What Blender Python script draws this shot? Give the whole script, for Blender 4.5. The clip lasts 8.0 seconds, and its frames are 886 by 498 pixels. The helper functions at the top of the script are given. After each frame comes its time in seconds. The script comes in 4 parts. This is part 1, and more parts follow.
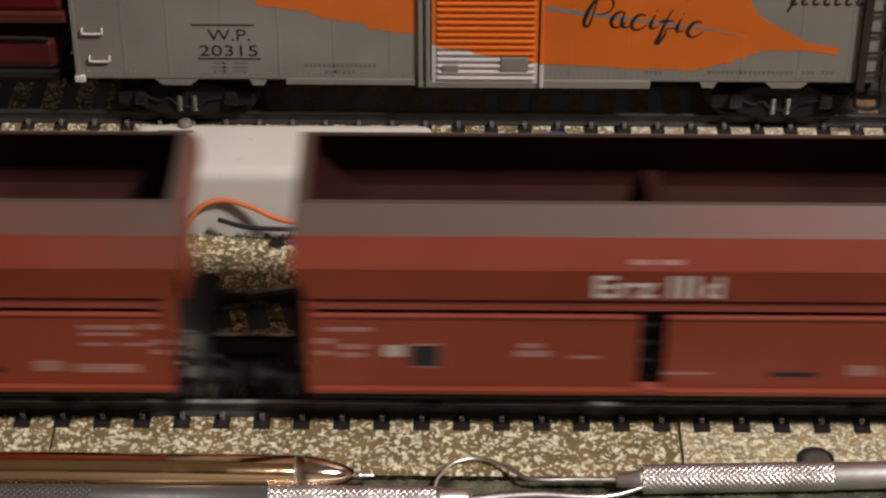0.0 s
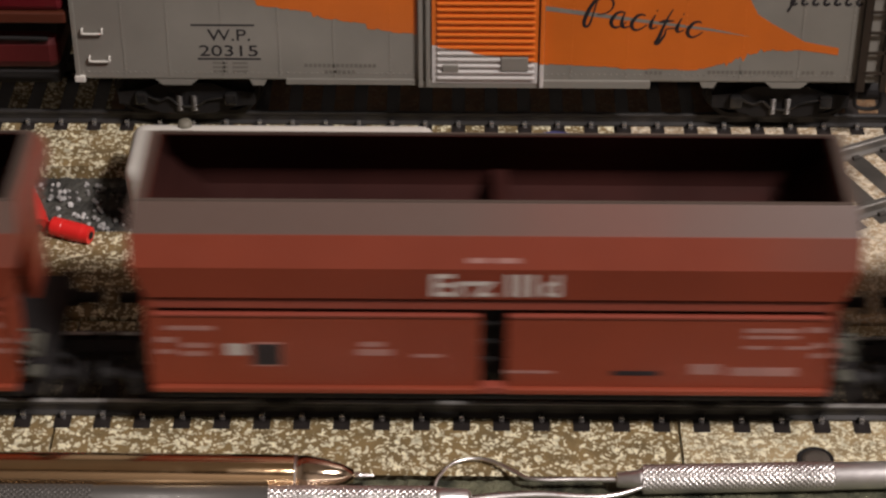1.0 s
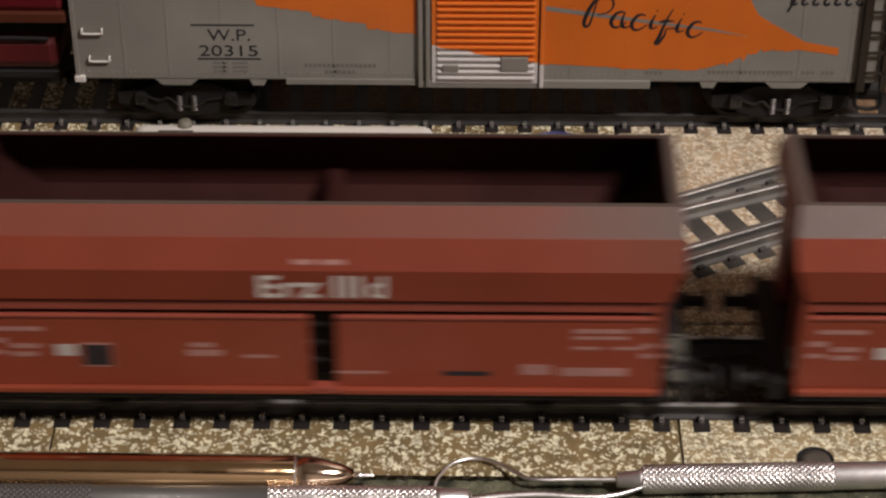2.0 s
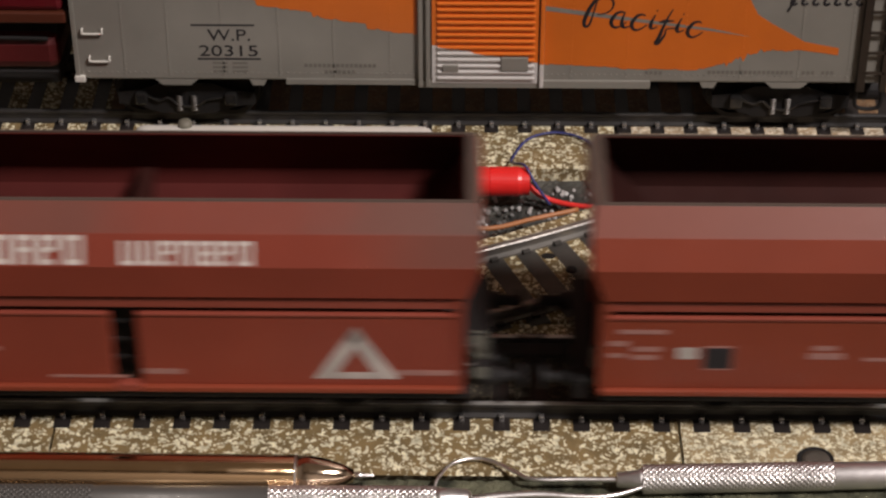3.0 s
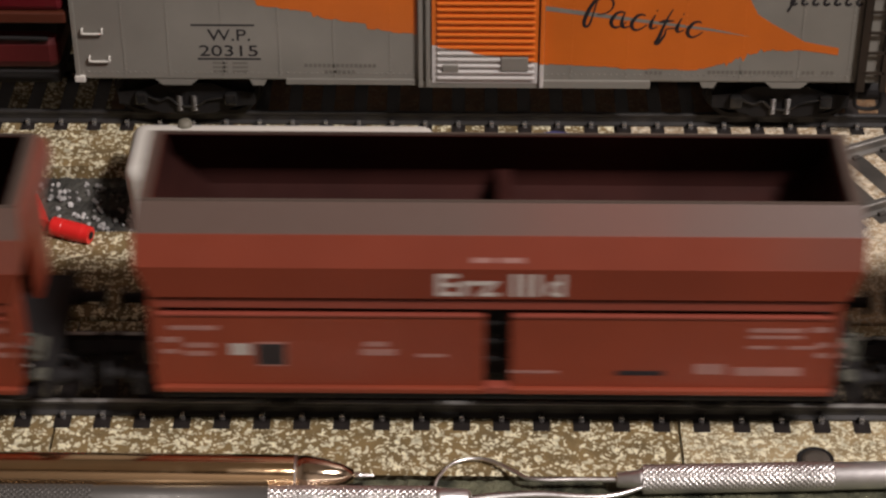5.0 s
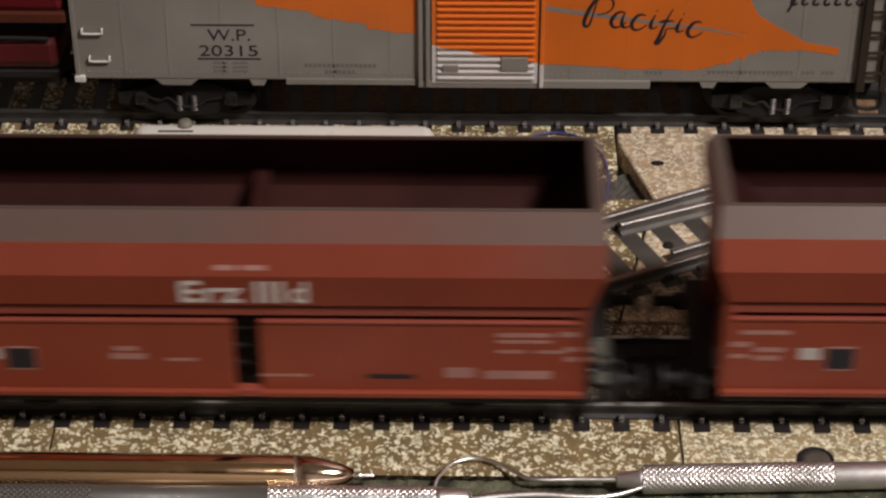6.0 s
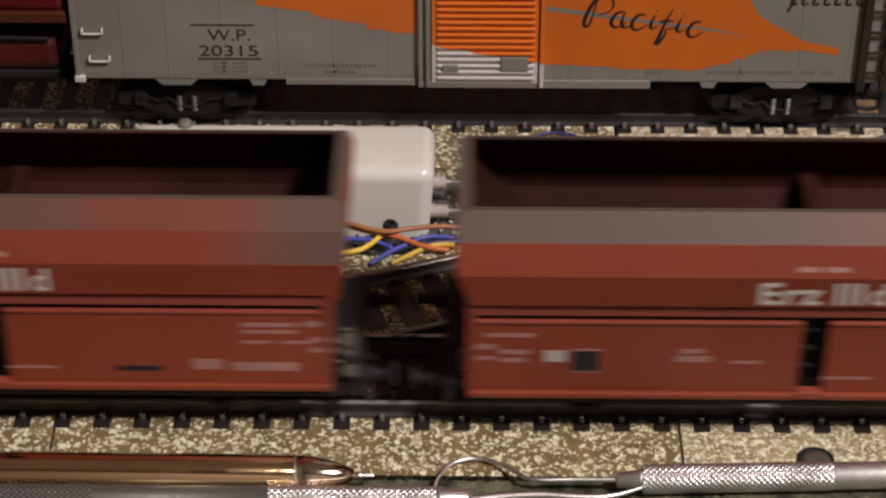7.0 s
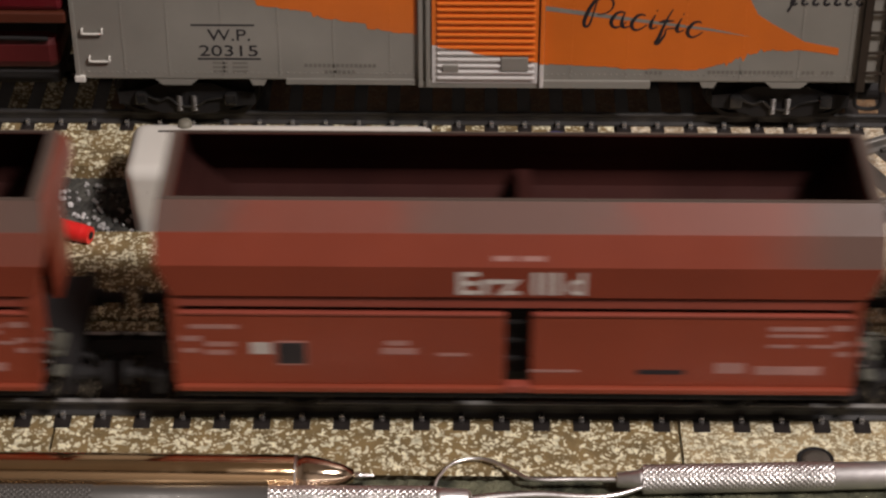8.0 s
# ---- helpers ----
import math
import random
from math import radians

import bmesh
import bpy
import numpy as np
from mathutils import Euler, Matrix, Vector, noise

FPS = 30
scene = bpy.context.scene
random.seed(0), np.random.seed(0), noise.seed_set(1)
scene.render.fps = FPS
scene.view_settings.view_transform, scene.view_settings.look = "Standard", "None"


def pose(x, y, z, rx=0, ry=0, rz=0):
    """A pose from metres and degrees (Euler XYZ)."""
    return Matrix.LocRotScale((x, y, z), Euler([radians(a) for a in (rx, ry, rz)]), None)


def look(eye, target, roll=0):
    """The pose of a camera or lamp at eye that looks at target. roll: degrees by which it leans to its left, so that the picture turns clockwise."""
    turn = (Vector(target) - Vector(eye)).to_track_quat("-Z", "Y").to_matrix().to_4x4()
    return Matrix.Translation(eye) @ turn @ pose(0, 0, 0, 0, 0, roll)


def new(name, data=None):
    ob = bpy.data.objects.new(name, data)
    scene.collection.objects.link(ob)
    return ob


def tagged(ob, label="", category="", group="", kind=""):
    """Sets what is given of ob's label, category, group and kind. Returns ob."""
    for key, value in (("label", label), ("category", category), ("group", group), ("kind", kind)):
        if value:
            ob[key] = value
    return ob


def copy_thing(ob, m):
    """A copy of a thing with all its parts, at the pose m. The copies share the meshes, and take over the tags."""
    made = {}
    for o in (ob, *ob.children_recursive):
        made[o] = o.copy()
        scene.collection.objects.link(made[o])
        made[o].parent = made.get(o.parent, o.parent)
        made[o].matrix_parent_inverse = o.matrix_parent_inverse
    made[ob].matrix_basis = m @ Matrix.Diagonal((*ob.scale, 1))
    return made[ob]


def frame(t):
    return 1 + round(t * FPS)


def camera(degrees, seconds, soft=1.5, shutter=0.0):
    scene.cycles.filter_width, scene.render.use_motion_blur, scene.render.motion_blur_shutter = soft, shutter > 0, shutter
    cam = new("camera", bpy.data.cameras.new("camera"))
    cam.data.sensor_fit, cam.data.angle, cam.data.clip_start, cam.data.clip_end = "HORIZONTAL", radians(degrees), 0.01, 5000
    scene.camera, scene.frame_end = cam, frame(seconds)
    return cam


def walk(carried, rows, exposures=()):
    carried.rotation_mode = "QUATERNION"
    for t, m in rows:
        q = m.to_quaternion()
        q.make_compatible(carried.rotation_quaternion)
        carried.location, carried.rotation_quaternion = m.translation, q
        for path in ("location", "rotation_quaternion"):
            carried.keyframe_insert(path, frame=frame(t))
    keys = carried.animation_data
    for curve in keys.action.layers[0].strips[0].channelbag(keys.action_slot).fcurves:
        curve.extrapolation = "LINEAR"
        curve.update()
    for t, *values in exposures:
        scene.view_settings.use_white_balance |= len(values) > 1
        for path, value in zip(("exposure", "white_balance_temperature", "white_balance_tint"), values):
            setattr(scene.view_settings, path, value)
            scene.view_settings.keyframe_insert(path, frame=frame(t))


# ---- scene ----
# The camera stands still, about 0.36 m from a model railway in 1:87.
MM = 0.001
cam = camera(22.86, 8.0, soft=2.4, shutter=0.85)
STAND = pose(3.0 * MM, -280.5 * MM, 231.6 * MM, 54.5, 0, 0.63)
walk(cam, [(0.0, STAND), (8.0, STAND)], exposures=[(0.0, 0.0, 6500, 10), (8.0, 0.0, 6500, 10)])

# ---- light ----
world = bpy.data.worlds.new("room_air")
scene.world = world
world.use_nodes = True
world.node_tree.nodes["Background"].inputs[0].default_value = (0.9, 0.75, 0.6, 1)
world.node_tree.nodes["Background"].inputs[1].default_value = 0.05


def area_lamp(name, eye, target, size, power, colour):
    data = bpy.data.lights.new(name, "AREA")
    data.shape, data.size, data.energy, data.color = "DISK", size, power, colour
    ob = new(name, data)
    ob.matrix_world = look(eye, target)
    return ob


LAMP = Vector((0.56, -0.46, 1.02))
area_lamp("lamp_light", LAMP - Vector((0, 0, 0.012)), (0.0, 0.04, 0.0), 0.22, 28.0, (1.0, 0.90, 0.865))


# ---- materials ----
def material(name, colour, rough=0.5, metal=0.0, spots=0.15, grain=900.0, bump=0.05, coat=0.0, second=None, shine=0.5):
    """A surface with a broad stain and a fine grain over its base colour, in metres."""
    m = bpy.data.materials.new(name)
    m.use_nodes = True
    n, l = m.node_tree.nodes, m.node_tree.links
    b = n["Principled BSDF"]
    b.inputs["Roughness"].default_value, b.inputs["Metallic"].default_value = rough, metal
    b.inputs["Coat Weight"].default_value = coat
    b.inputs["Specular IOR Level"].default_value = shine
    geo = n.new("ShaderNodeTexCoord")
    broad = n.new("ShaderNodeTexNoise")
    broad.inputs["Scale"].default_value, broad.inputs["Detail"].default_value = grain / 12, 4
    fine = n.new("ShaderNodeTexNoise")
    fine.inputs["Scale"].default_value, fine.inputs["Detail"].default_value = grain, 3
    for t in (broad, fine):
        l.new(geo.outputs["Object"], t.inputs["Vector"])
    mix = n.new("ShaderNodeMix")
    mix.data_type = "RGBA"
    ramp = n.new("ShaderNodeValToRGB")
    ramp.color_ramp.elements[0].position, ramp.color_ramp.elements[1].position = 0.35, 0.65
    l.new(broad.outputs["Fac"], ramp.inputs["Fac"])
    l.new(ramp.outputs["Color"], mix.inputs["Factor"])
    mix.inputs["A"].default_value = (*[c * (1 - spots) for c in colour], 1)
    mix.inputs["B"].default_value = (*(second or [min(1, c * (1 + spots)) for c in colour]), 1)
    l.new(mix.outputs["Result"], b.inputs["Base Color"])
    rr = n.new("ShaderNodeMapRange")
    rr.inputs["To Min"].default_value, rr.inputs["To Max"].default_value = max(0.02, rough - 0.08), min(1, rough + 0.1)
    l.new(fine.outputs["Fac"], rr.inputs["Value"])
    l.new(rr.outputs["Result"], b.inputs["Roughness"])
    bp = n.new("ShaderNodeBump")
    bp.inputs["Strength"].default_value, bp.inputs["Distance"].default_value = bump, 0.0004
    l.new(fine.outputs["Fac"], bp.inputs["Height"])
    l.new(bp.outputs["Normal"], b.inputs["Normal"])
    return m


def foam_material(name, dark, light, scale=960.0, cut=0.54):
    """Ballast foam: mottled brown ground with hard-edged cream chips, crooked ones of a millimetre or two and small crumbs."""
    m = material(name, dark, 0.85, 0, 0.22, 2400.0, 0.5, second=[c * k for c, k in zip(dark, (1.28, 1.22, 1.15))])
    n, l = m.node_tree.nodes, m.node_tree.links
    b = n["Principled BSDF"]
    geo = n.new("ShaderNodeNewGeometry")

    def threshold(value, lo, hi):
        k = n.new("ShaderNodeMapRange")
        k.inputs["From Min"].default_value, k.inputs["From Max"].default_value = lo, hi
        l.new(value, k.inputs["Value"])
        return k.outputs["Result"]

    def larger(a, c):
        k = n.new("ShaderNodeMath")
        k.operation = "MAXIMUM"
        l.new(a, k.inputs[0])
        l.new(c, k.inputs[1])
        return k.outputs["Value"]

    crooked = n.new("ShaderNodeTexNoise")
    crooked.inputs["Scale"].default_value, crooked.inputs["Detail"].default_value = scale * 0.84, 1.5
    crooked.inputs["Roughness"].default_value, crooked.inputs["Distortion"].default_value = 0.4, 1.2
    l.new(geo.outputs["Position"], crooked.inputs["Vector"])
    big = threshold(crooked.outputs["Fac"], cut + 0.06, cut + 0.085)
    bend = n.new("ShaderNodeTexNoise")
    bend.inputs["Scale"].default_value = scale * 1.3
    l.new(geo.outputs["Position"], bend.inputs["Vector"])
    shift = n.new("ShaderNodeVectorMath")
    shift.operation = "MULTIPLY_ADD"
    shift.inputs[1].default_value = (0.0011, 0.0011, 0.0011)
    l.new(bend.outputs["Color"], shift.inputs[0])
    l.new(geo.outputs["Position"], shift.inputs[2])
    crumbs = None
    for k, share in ((1.0, cut + 0.2), (1.7, cut + 0.2)):
        v = n.new("ShaderNodeTexVoronoi")
        v.inputs["Scale"].default_value = scale * k
        l.new(shift.outputs["Vector"], v.inputs["Vector"])
        sep = n.new("ShaderNodeSeparateColor")
        l.new(v.outputs["Color"], sep.inputs["Color"])
        both = n.new("ShaderNodeMath")
        both.operation = "MULTIPLY"
        l.new(threshold(sep.outputs["Red"], share, share + 0.04), both.inputs[0])
        l.new(threshold(v.outputs["Distance"], 0.56, 0.48), both.inputs[1])
        crumbs = larger(crumbs, both.outputs["Value"]) if crumbs else both.outputs["Value"]
    chips = larger(big, crumbs)
    old = b.inputs["Base Color"].links[0].from_socket
    tone = n.new("ShaderNodeTexNoise")
    tone.inputs["Scale"].default_value = 620.0
    l.new(geo.outputs["Position"], tone.inputs["Vector"])
    fleck = n.new("ShaderNodeMix")
    fleck.data_type = "RGBA"
    fleck.inputs["A"].default_value, fleck.inputs["B"].default_value = (*[c * 0.45 for c in light], 1), (*light, 1)
    l.new(threshold(tone.outputs["Fac"], 0.25, 0.6), fleck.inputs["Factor"])
    mix = n.new("ShaderNodeMix")
    mix.data_type = "RGBA"
    l.new(chips, mix.inputs["Factor"])
    l.new(old, mix.inputs["A"])
    l.new(fleck.outputs["Result"], mix.inputs["B"])
    l.new(mix.outputs["Result"], b.inputs["Base Color"])
    lump = n.new("ShaderNodeBump")
    lump.inputs["Strength"].default_value, lump.inputs["Distance"].default_value = 0.5, 0.0003
    l.new(chips, lump.inputs["Height"])
    l.new(b.inputs["Normal"].links[0].from_socket, lump.inputs["Normal"])
    l.new(lump.outputs["Normal"], b.inputs["Normal"])
    return m


def split_material(name, upper, lower, z0, slope, rough):
    """Two paints that meet on a slanting line across the door."""
    m = material(name, upper, rough, 0, 0.06, 700.0, 0.03)
    n, l = m.node_tree.nodes, m.node_tree.links
    b = n["Principled BSDF"]
    geo = n.new("ShaderNodeNewGeometry")
    xyz = n.new("ShaderNodeSeparateXYZ")
    l.new(geo.outputs["Position"], xyz.inputs["Vector"])
    line = n.new("ShaderNodeMath")
    line.operation, line.inputs[1].default_value, line.inputs[2].default_value = "MULTIPLY_ADD", slope, z0
    l.new(xyz.outputs["X"], line.inputs[0])
    over = n.new("ShaderNodeMath")
    over.operation = "GREATER_THAN"
    l.new(xyz.outputs["Z"], over.inputs[0])
    l.new(line.outputs["Value"], over.inputs[1])
    old = b.inputs["Base Color"].links[0].from_socket
    mix = n.new("ShaderNodeMix")
    mix.data_type = "RGBA"
    mix.inputs["A"].default_value = (*lower, 1)
    l.new(over.outputs["Value"], mix.inputs["Factor"])
    l.new(old, mix.inputs["B"])
    l.new(mix.outputs["Result"], b.inputs["Base Color"])
    return m


FOAM = foam_material("ballast_foam", (0.175, 0.126, 0.055), (0.80, 0.74, 0.52))
FOAM_WARM = foam_material("warm_ballast_foam", (0.30, 0.235, 0.13), (0.80, 0.74, 0.53), 1150.0, 0.50)
FOAM_PALE = foam_material("pale_ballast_foam", (0.36, 0.275, 0.175), (0.70, 0.61, 0.46), 1050.0, 0.48)
GROUND = material("scenic_ground", (0.03, 0.036, 0.018), 0.9, 0, 0.5, 2600.0, 0.9, second=(0.13, 0.13, 0.08))
GRAVEL = material("dark_gravel", (0.035, 0.035, 0.03), 0.8, 0, 0.6, 2500.0, 0.8, second=(0.075, 0.073, 0.062))
STONES = material("grey_stones", (0.10, 0.10, 0.09), 0.35, 0, 0.6, 1500.0, 0.4, second=(0.50, 0.49, 0.48))
RED = material("red_brown_plastic", (0.212, 0.0415, 0.0195), 0.42, 0, 0.07, 500.0, 0.015, shine=0.45)


def weathered(name, paint, stops, sides):
    """The hopper's red-brown plastic with grey dust on its rim and sloping top boards. stops: millimetres along the wagon and how much dust lies there; sides: how much lies on the upper side boards near the end."""
    m = material(name, paint, 0.44, 0, 0.07, 500.0, 0.015, shine=0.35)
    n, l = m.node_tree.nodes, m.node_tree.links
    b = n["Principled BSDF"]

    def sums(op, a, c, d=None):
        k = n.new("ShaderNodeMath")
        k.operation = op
        for i, v in enumerate((a, c, d)):
            if v is None:
                continue
            if isinstance(v, float):
                k.inputs[i].default_value = v
            else:
                l.new(v, k.inputs[i])
        return k.outputs["Value"]

    def ramped(value, lo, hi):
        k = n.new("ShaderNodeMapRange")
        k.interpolation_type = "SMOOTHSTEP"
        k.inputs["From Min"].default_value, k.inputs["From Max"].default_value = lo, hi
        l.new(value, k.inputs["Value"])
        return k.outputs["Result"]

    tex = n.new("ShaderNodeTexCoord")
    xyz = n.new("ShaderNodeSeparateXYZ")
    l.new(tex.outputs["Object"], xyz.inputs["Vector"])
    way = n.new("ShaderNodeSeparateXYZ")
    l.new(tex.outputs["Normal"], way.inputs["Vector"])
    blotch = n.new("ShaderNodeTexNoise")
    blotch.inputs["Scale"].default_value, blotch.inputs["Detail"].default_value = 110.0, 3.0
    l.new(tex.outputs["Object"], blotch.inputs["Vector"])
    along_x = sums("MULTIPLY_ADD", xyz.outputs["X"], 1 / 0.116, 0.5)
    along_x = sums("MULTIPLY_ADD", sums("SUBTRACT", blotch.outputs["Fac"], 0.5), 0.12, along_x)
    patch = n.new("ShaderNodeValToRGB")
    patch.color_ramp.interpolation = "EASE"
    e = patch.color_ramp.elements
    e[0].position, e[1].position = stops[0][0] / 116 + 0.5, stops[-1][0] / 116 + 0.5
    for x, _ in stops[1:-1]:
        e.new(x / 116 + 0.5)
    for k, (_, amount) in enumerate(stops):
        e[k].color = (amount, amount, amount, 1)
    l.new(along_x, patch.inputs["Fac"])
    top = ramped(xyz.outputs["Z"], 0.0356, 0.0359)
    dust = sums("MAXIMUM", sums("MULTIPLY", top, patch.outputs["Color"]), ramped(xyz.outputs["Z"], 0.0392, 0.0393))
    side = sums("MULTIPLY", ramped(xyz.outputs["Z"], 0.0311, 0.0314), ramped(xyz.outputs["X"], 0.030, 0.050))
    side = sums("MULTIPLY", side, sides)
    both = sums("MULTIPLY", sums("MAXIMUM", dust, side), sums("LESS_THAN", sums("ABSOLUTE", way.outputs["X"], 0.0), 0.6))
    both = sums("MULTIPLY", both, 0.9)
    mix = n.new("ShaderNodeMix")
    mix.data_type = "RGBA"
    l.new(both, mix.inputs["Factor"])
    l.new(b.inputs["Base Color"].links[0].from_socket, mix.inputs["A"])
    mix.inputs["B"].default_value = (0.076, 0.066, 0.055, 1)
    l.new(mix.outputs["Result"], b.inputs["Base Color"])
    return m


# Inner linings: the body's red, darkened to carry the shade inside the hopper.
LINING = material("dull_red_lining", (0.075, 0.013, 0.011), 0.75, 0, 0.3, 300.0, 0.05, shine=0.12)
SHADED_RED = material("shade_darkened_plastic", (0.034, 0.0095, 0.0075), 0.75, 0, 0.4, 300.0, 0.05, shine=0.12)
RED_DUSTY = weathered("weathered_red_brown_plastic", (0.198, 0.038, 0.0185), ((-57, 0.95), (-12, 0.9), (20, 0.6), (40, 0.85), (57, 0.9)), 0.35)
RED_PATCHY = [weathered("half_dusty_plastic", (0.198, 0.038, 0.0185), ((-57, 0.25), (28, 0.3), (42, 0.75), (57, 0.9)), 0.3),
              weathered("blotchy_dusty_plastic", (0.198, 0.038, 0.0185), ((-57, 0.9), (-47, 0.75), (-38, 0.25), (-24, 0.25), (-10, 0.75), (9, 0.75), (21, 0.25), (38, 0.3), (47, 0.85), (57, 0.9)), 0.85)]
RED_FRESH = material("fresher_red_plastic", (0.218, 0.041, 0.023), 0.42, 0, 0.07, 500.0, 0.015, shine=0.45)
FRESH_DUSTY = weathered("weathered_fresher_red_plastic", (0.218, 0.041, 0.023), ((-57, 0.9), (-46, 0.8), (-36, 0.3), (-8, 0.5), (6, 0.2), (26, 0.2), (40, 0.6), (57, 0.75)), 0.5)
RED_LIP = material("red_brown_edge", (0.24, 0.052, 0.033), 0.4, 0, 0.08, 500.0, 0.02)
BLACK = material("black_plastic", (0.012, 0.011, 0.011), 0.65, 0, 0.2, 600.0, 0.05, shine=0.25)
GREYGEAR = material("dull_grey_gear", (0.07, 0.07, 0.056), 0.5, 0, 0.25, 700.0, 0.05, shine=0.4)
TIE = material("dark_brown_tie", (0.016, 0.013, 0.012), 0.5, 0, 0.3, 900.0, 0.15, shine=0.3)
TIE_GREY = material("worn_grey_tie", (0.055, 0.05, 0.044), 0.6, 0, 0.3, 900.0, 0.15, shine=0.4)
CLIPMETAL = material("worn_shiny_clip", (0.46, 0.45, 0.44), 0.25, 0.8, 0.2, 900.0, 0.05, shine=0.7)
GLOSS = material("glossy_black_plastic", (0.014, 0.0135, 0.013), 0.16, 0, 0.2, 900.0, 0.05, shine=0.6)
RAIL = material("nickel_rail", (0.20, 0.19, 0.175), 0.38, 0.6, 0.25, 900.0, 0.08)
RAIL_DARK = material("oxidised_rail", (0.028, 0.026, 0.025), 0.45, 0.1, 0.25, 900.0, 0.08)
HEAD = material("worn_nickel_rail_head", (0.42, 0.41, 0.39), 0.35, 0.5, 0.15, 900.0, 0.05)
STEEL = material("bright_steel", (0.90, 0.88, 0.87), 0.33, 1.0, 0.06, 1200.0, 0.02)
DARKSTEEL = material("dull_steel", (0.22, 0.21, 0.20), 0.45, 1.0, 0.2, 1200.0, 0.05)
# the probe's steel again, with the pen's shadow put into its colour
SHADESTEEL = material("shaded_steel", (0.09, 0.085, 0.078), 0.5, 0.4, 0.1, 1200.0, 0.03)
SATIN = material("satin_steel", (0.95, 0.93, 0.93), 0.42, 1.0, 0.05, 1200.0, 0.02)
FOAM_DARK = foam_material("dark_ballast_foam", (0.035, 0.028, 0.018), (0.11, 0.09, 0.06))
# foam brown that holds the shade under the boxcar
UMBER = foam_material("umber_shaded_foam", (0.16, 0.088, 0.042), (0.22, 0.14, 0.075))
BRASS = material("amber_lacquer_metal", (0.80, 0.56, 0.33), 0.08, 1.0, 0.08, 700.0, 0.02)
NOSE = material("polished_champagne_metal", (0.78, 0.62, 0.46), 0.10, 1.0, 0.05, 700.0, 0.01)
GREY = material("silver_grey_paint", (0.222, 0.212, 0.186), 0.42, 0.1, 0.09, 700.0, 0.03)
ORANGE = material("orange_paint", (0.56, 0.13, 0.014), 0.42, 0, 0.07, 700.0, 0.03)
DOOR = split_material("door_paint", (0.66, 0.155, 0.02), (0.54, 0.52, 0.50), 0.0257, -0.19, 0.36)
INK = material("black_ink", (0.014, 0.013, 0.016), 0.5, 0, 0.1, 700.0, 0.02)
FAINT = material("faint_grey_ink", (0.15, 0.14, 0.12), 0.5, 0, 0.2, 1500.0, 0.02)
WHITE = material("off_white_lettering", (0.56, 0.51, 0.47), 0.5, 0, 0.1, 800.0, 0.02)
PALE = material("worn_white_lettering", (0.44, 0.40, 0.37), 0.5, 0, 0.2, 1500.0, 0.02)
PINK = material("faded_lettering", (0.34, 0.17, 0.145), 0.5, 0, 0.2, 1500.0, 0.02)
BOXWHITE = material("ivory_plastic", (0.62, 0.60, 0.55), 0.3, 0, 0.06, 300.0, 0.02)
PLUGRED = material("scarlet_plastic", (0.72, 0.022, 0.02), 0.35, 0, 0.06, 500.0, 0.02)
W_ORANGE = material("orange_wire", (0.62, 0.17, 0.05), 0.4)
W_BLUE = material("blue_wire", (0.06, 0.07, 0.34), 0.4)
W_NAVY = material("thin_blue_wire", (0.04, 0.045, 0.17), 0.45)
W_BROWN = material("brown_wire", (0.33, 0.13, 0.045), 0.45)
W_YELLOW = material("yellow_wire", (0.62, 0.42, 0.05), 0.4)
W_BLACK = material("black_wire", (0.015, 0.015, 0.016), 0.4)
W_RED = material("red_wire", (0.66, 0.03, 0.025), 0.4)
BROWNLADDER = material("dark_brown_steel", (0.022, 0.015, 0.010), 0.5)
CRIMSON = material("crimson_paint", (0.10, 0.005, 0.009), 0.35, 0, 0.06, 600.0, 0.02)
SILLRED = material("dull_brown_red_paint", (0.085, 0.02, 0.009), 0.45, 0, 0.2, 600.0, 0.03)
TANKRED = material("dull_dark_red_paint", (0.075, 0.006, 0.007), 0.45, 0, 0.2, 600.0, 0.03)
TAN = material("grey_tan_plastic", (0.075, 0.062, 0.05), 0.6)
WALLPAINT = material("room_wall_paint", (0.34, 0.31, 0.28), 0.8, 0, 0.08, 20.0, 0.1)
CEILPAINT = material("white_ceiling_paint", (0.75, 0.73, 0.70), 0.85, 0, 0.05, 20.0, 0.1)
WOOD = material("plywood", (0.34, 0.22, 0.12), 0.6, 0, 0.2, 60.0, 0.1)
SHADE = material("lamp_shade_metal", (0.5, 0.48, 0.44), 0.5, 0.6, 0.1, 80.0, 0.05)


# ---- mesh helpers: all in millimetres ----
def mesh_object(name, bm, mat, smooth=False):
    bmesh.ops.scale(bm, vec=(MM, MM, MM), verts=bm.verts)
    me = bpy.data.meshes.new(name)
    bmesh.ops.recalc_face_normals(bm, faces=bm.faces)
    bm.to_mesh(me)
    bm.free()
    if smooth:
        me.polygons.foreach_set("use_smooth", [True] * len(me.polygons))
    me.materials.append(mat)
    return new(name, me)


def part(name, bm, mat, parent=None, label="", smooth=False):
    ob = mesh_object(name, bm, mat, smooth)
    if parent:
        ob.parent = parent
    return tagged(ob, label) if label else ob


def place(ob, x, y, z, rx=0, ry=0, rz=0):
    ob.matrix_basis = pose(x * MM, y * MM, z * MM, rx, ry, rz)
    return ob


def base(name, label, category, x=0, y=0, z=0, rz=0, group="", kind=""):
    return tagged(place(new(name), x, y, z, 0, 0, rz), label, category, group, kind)


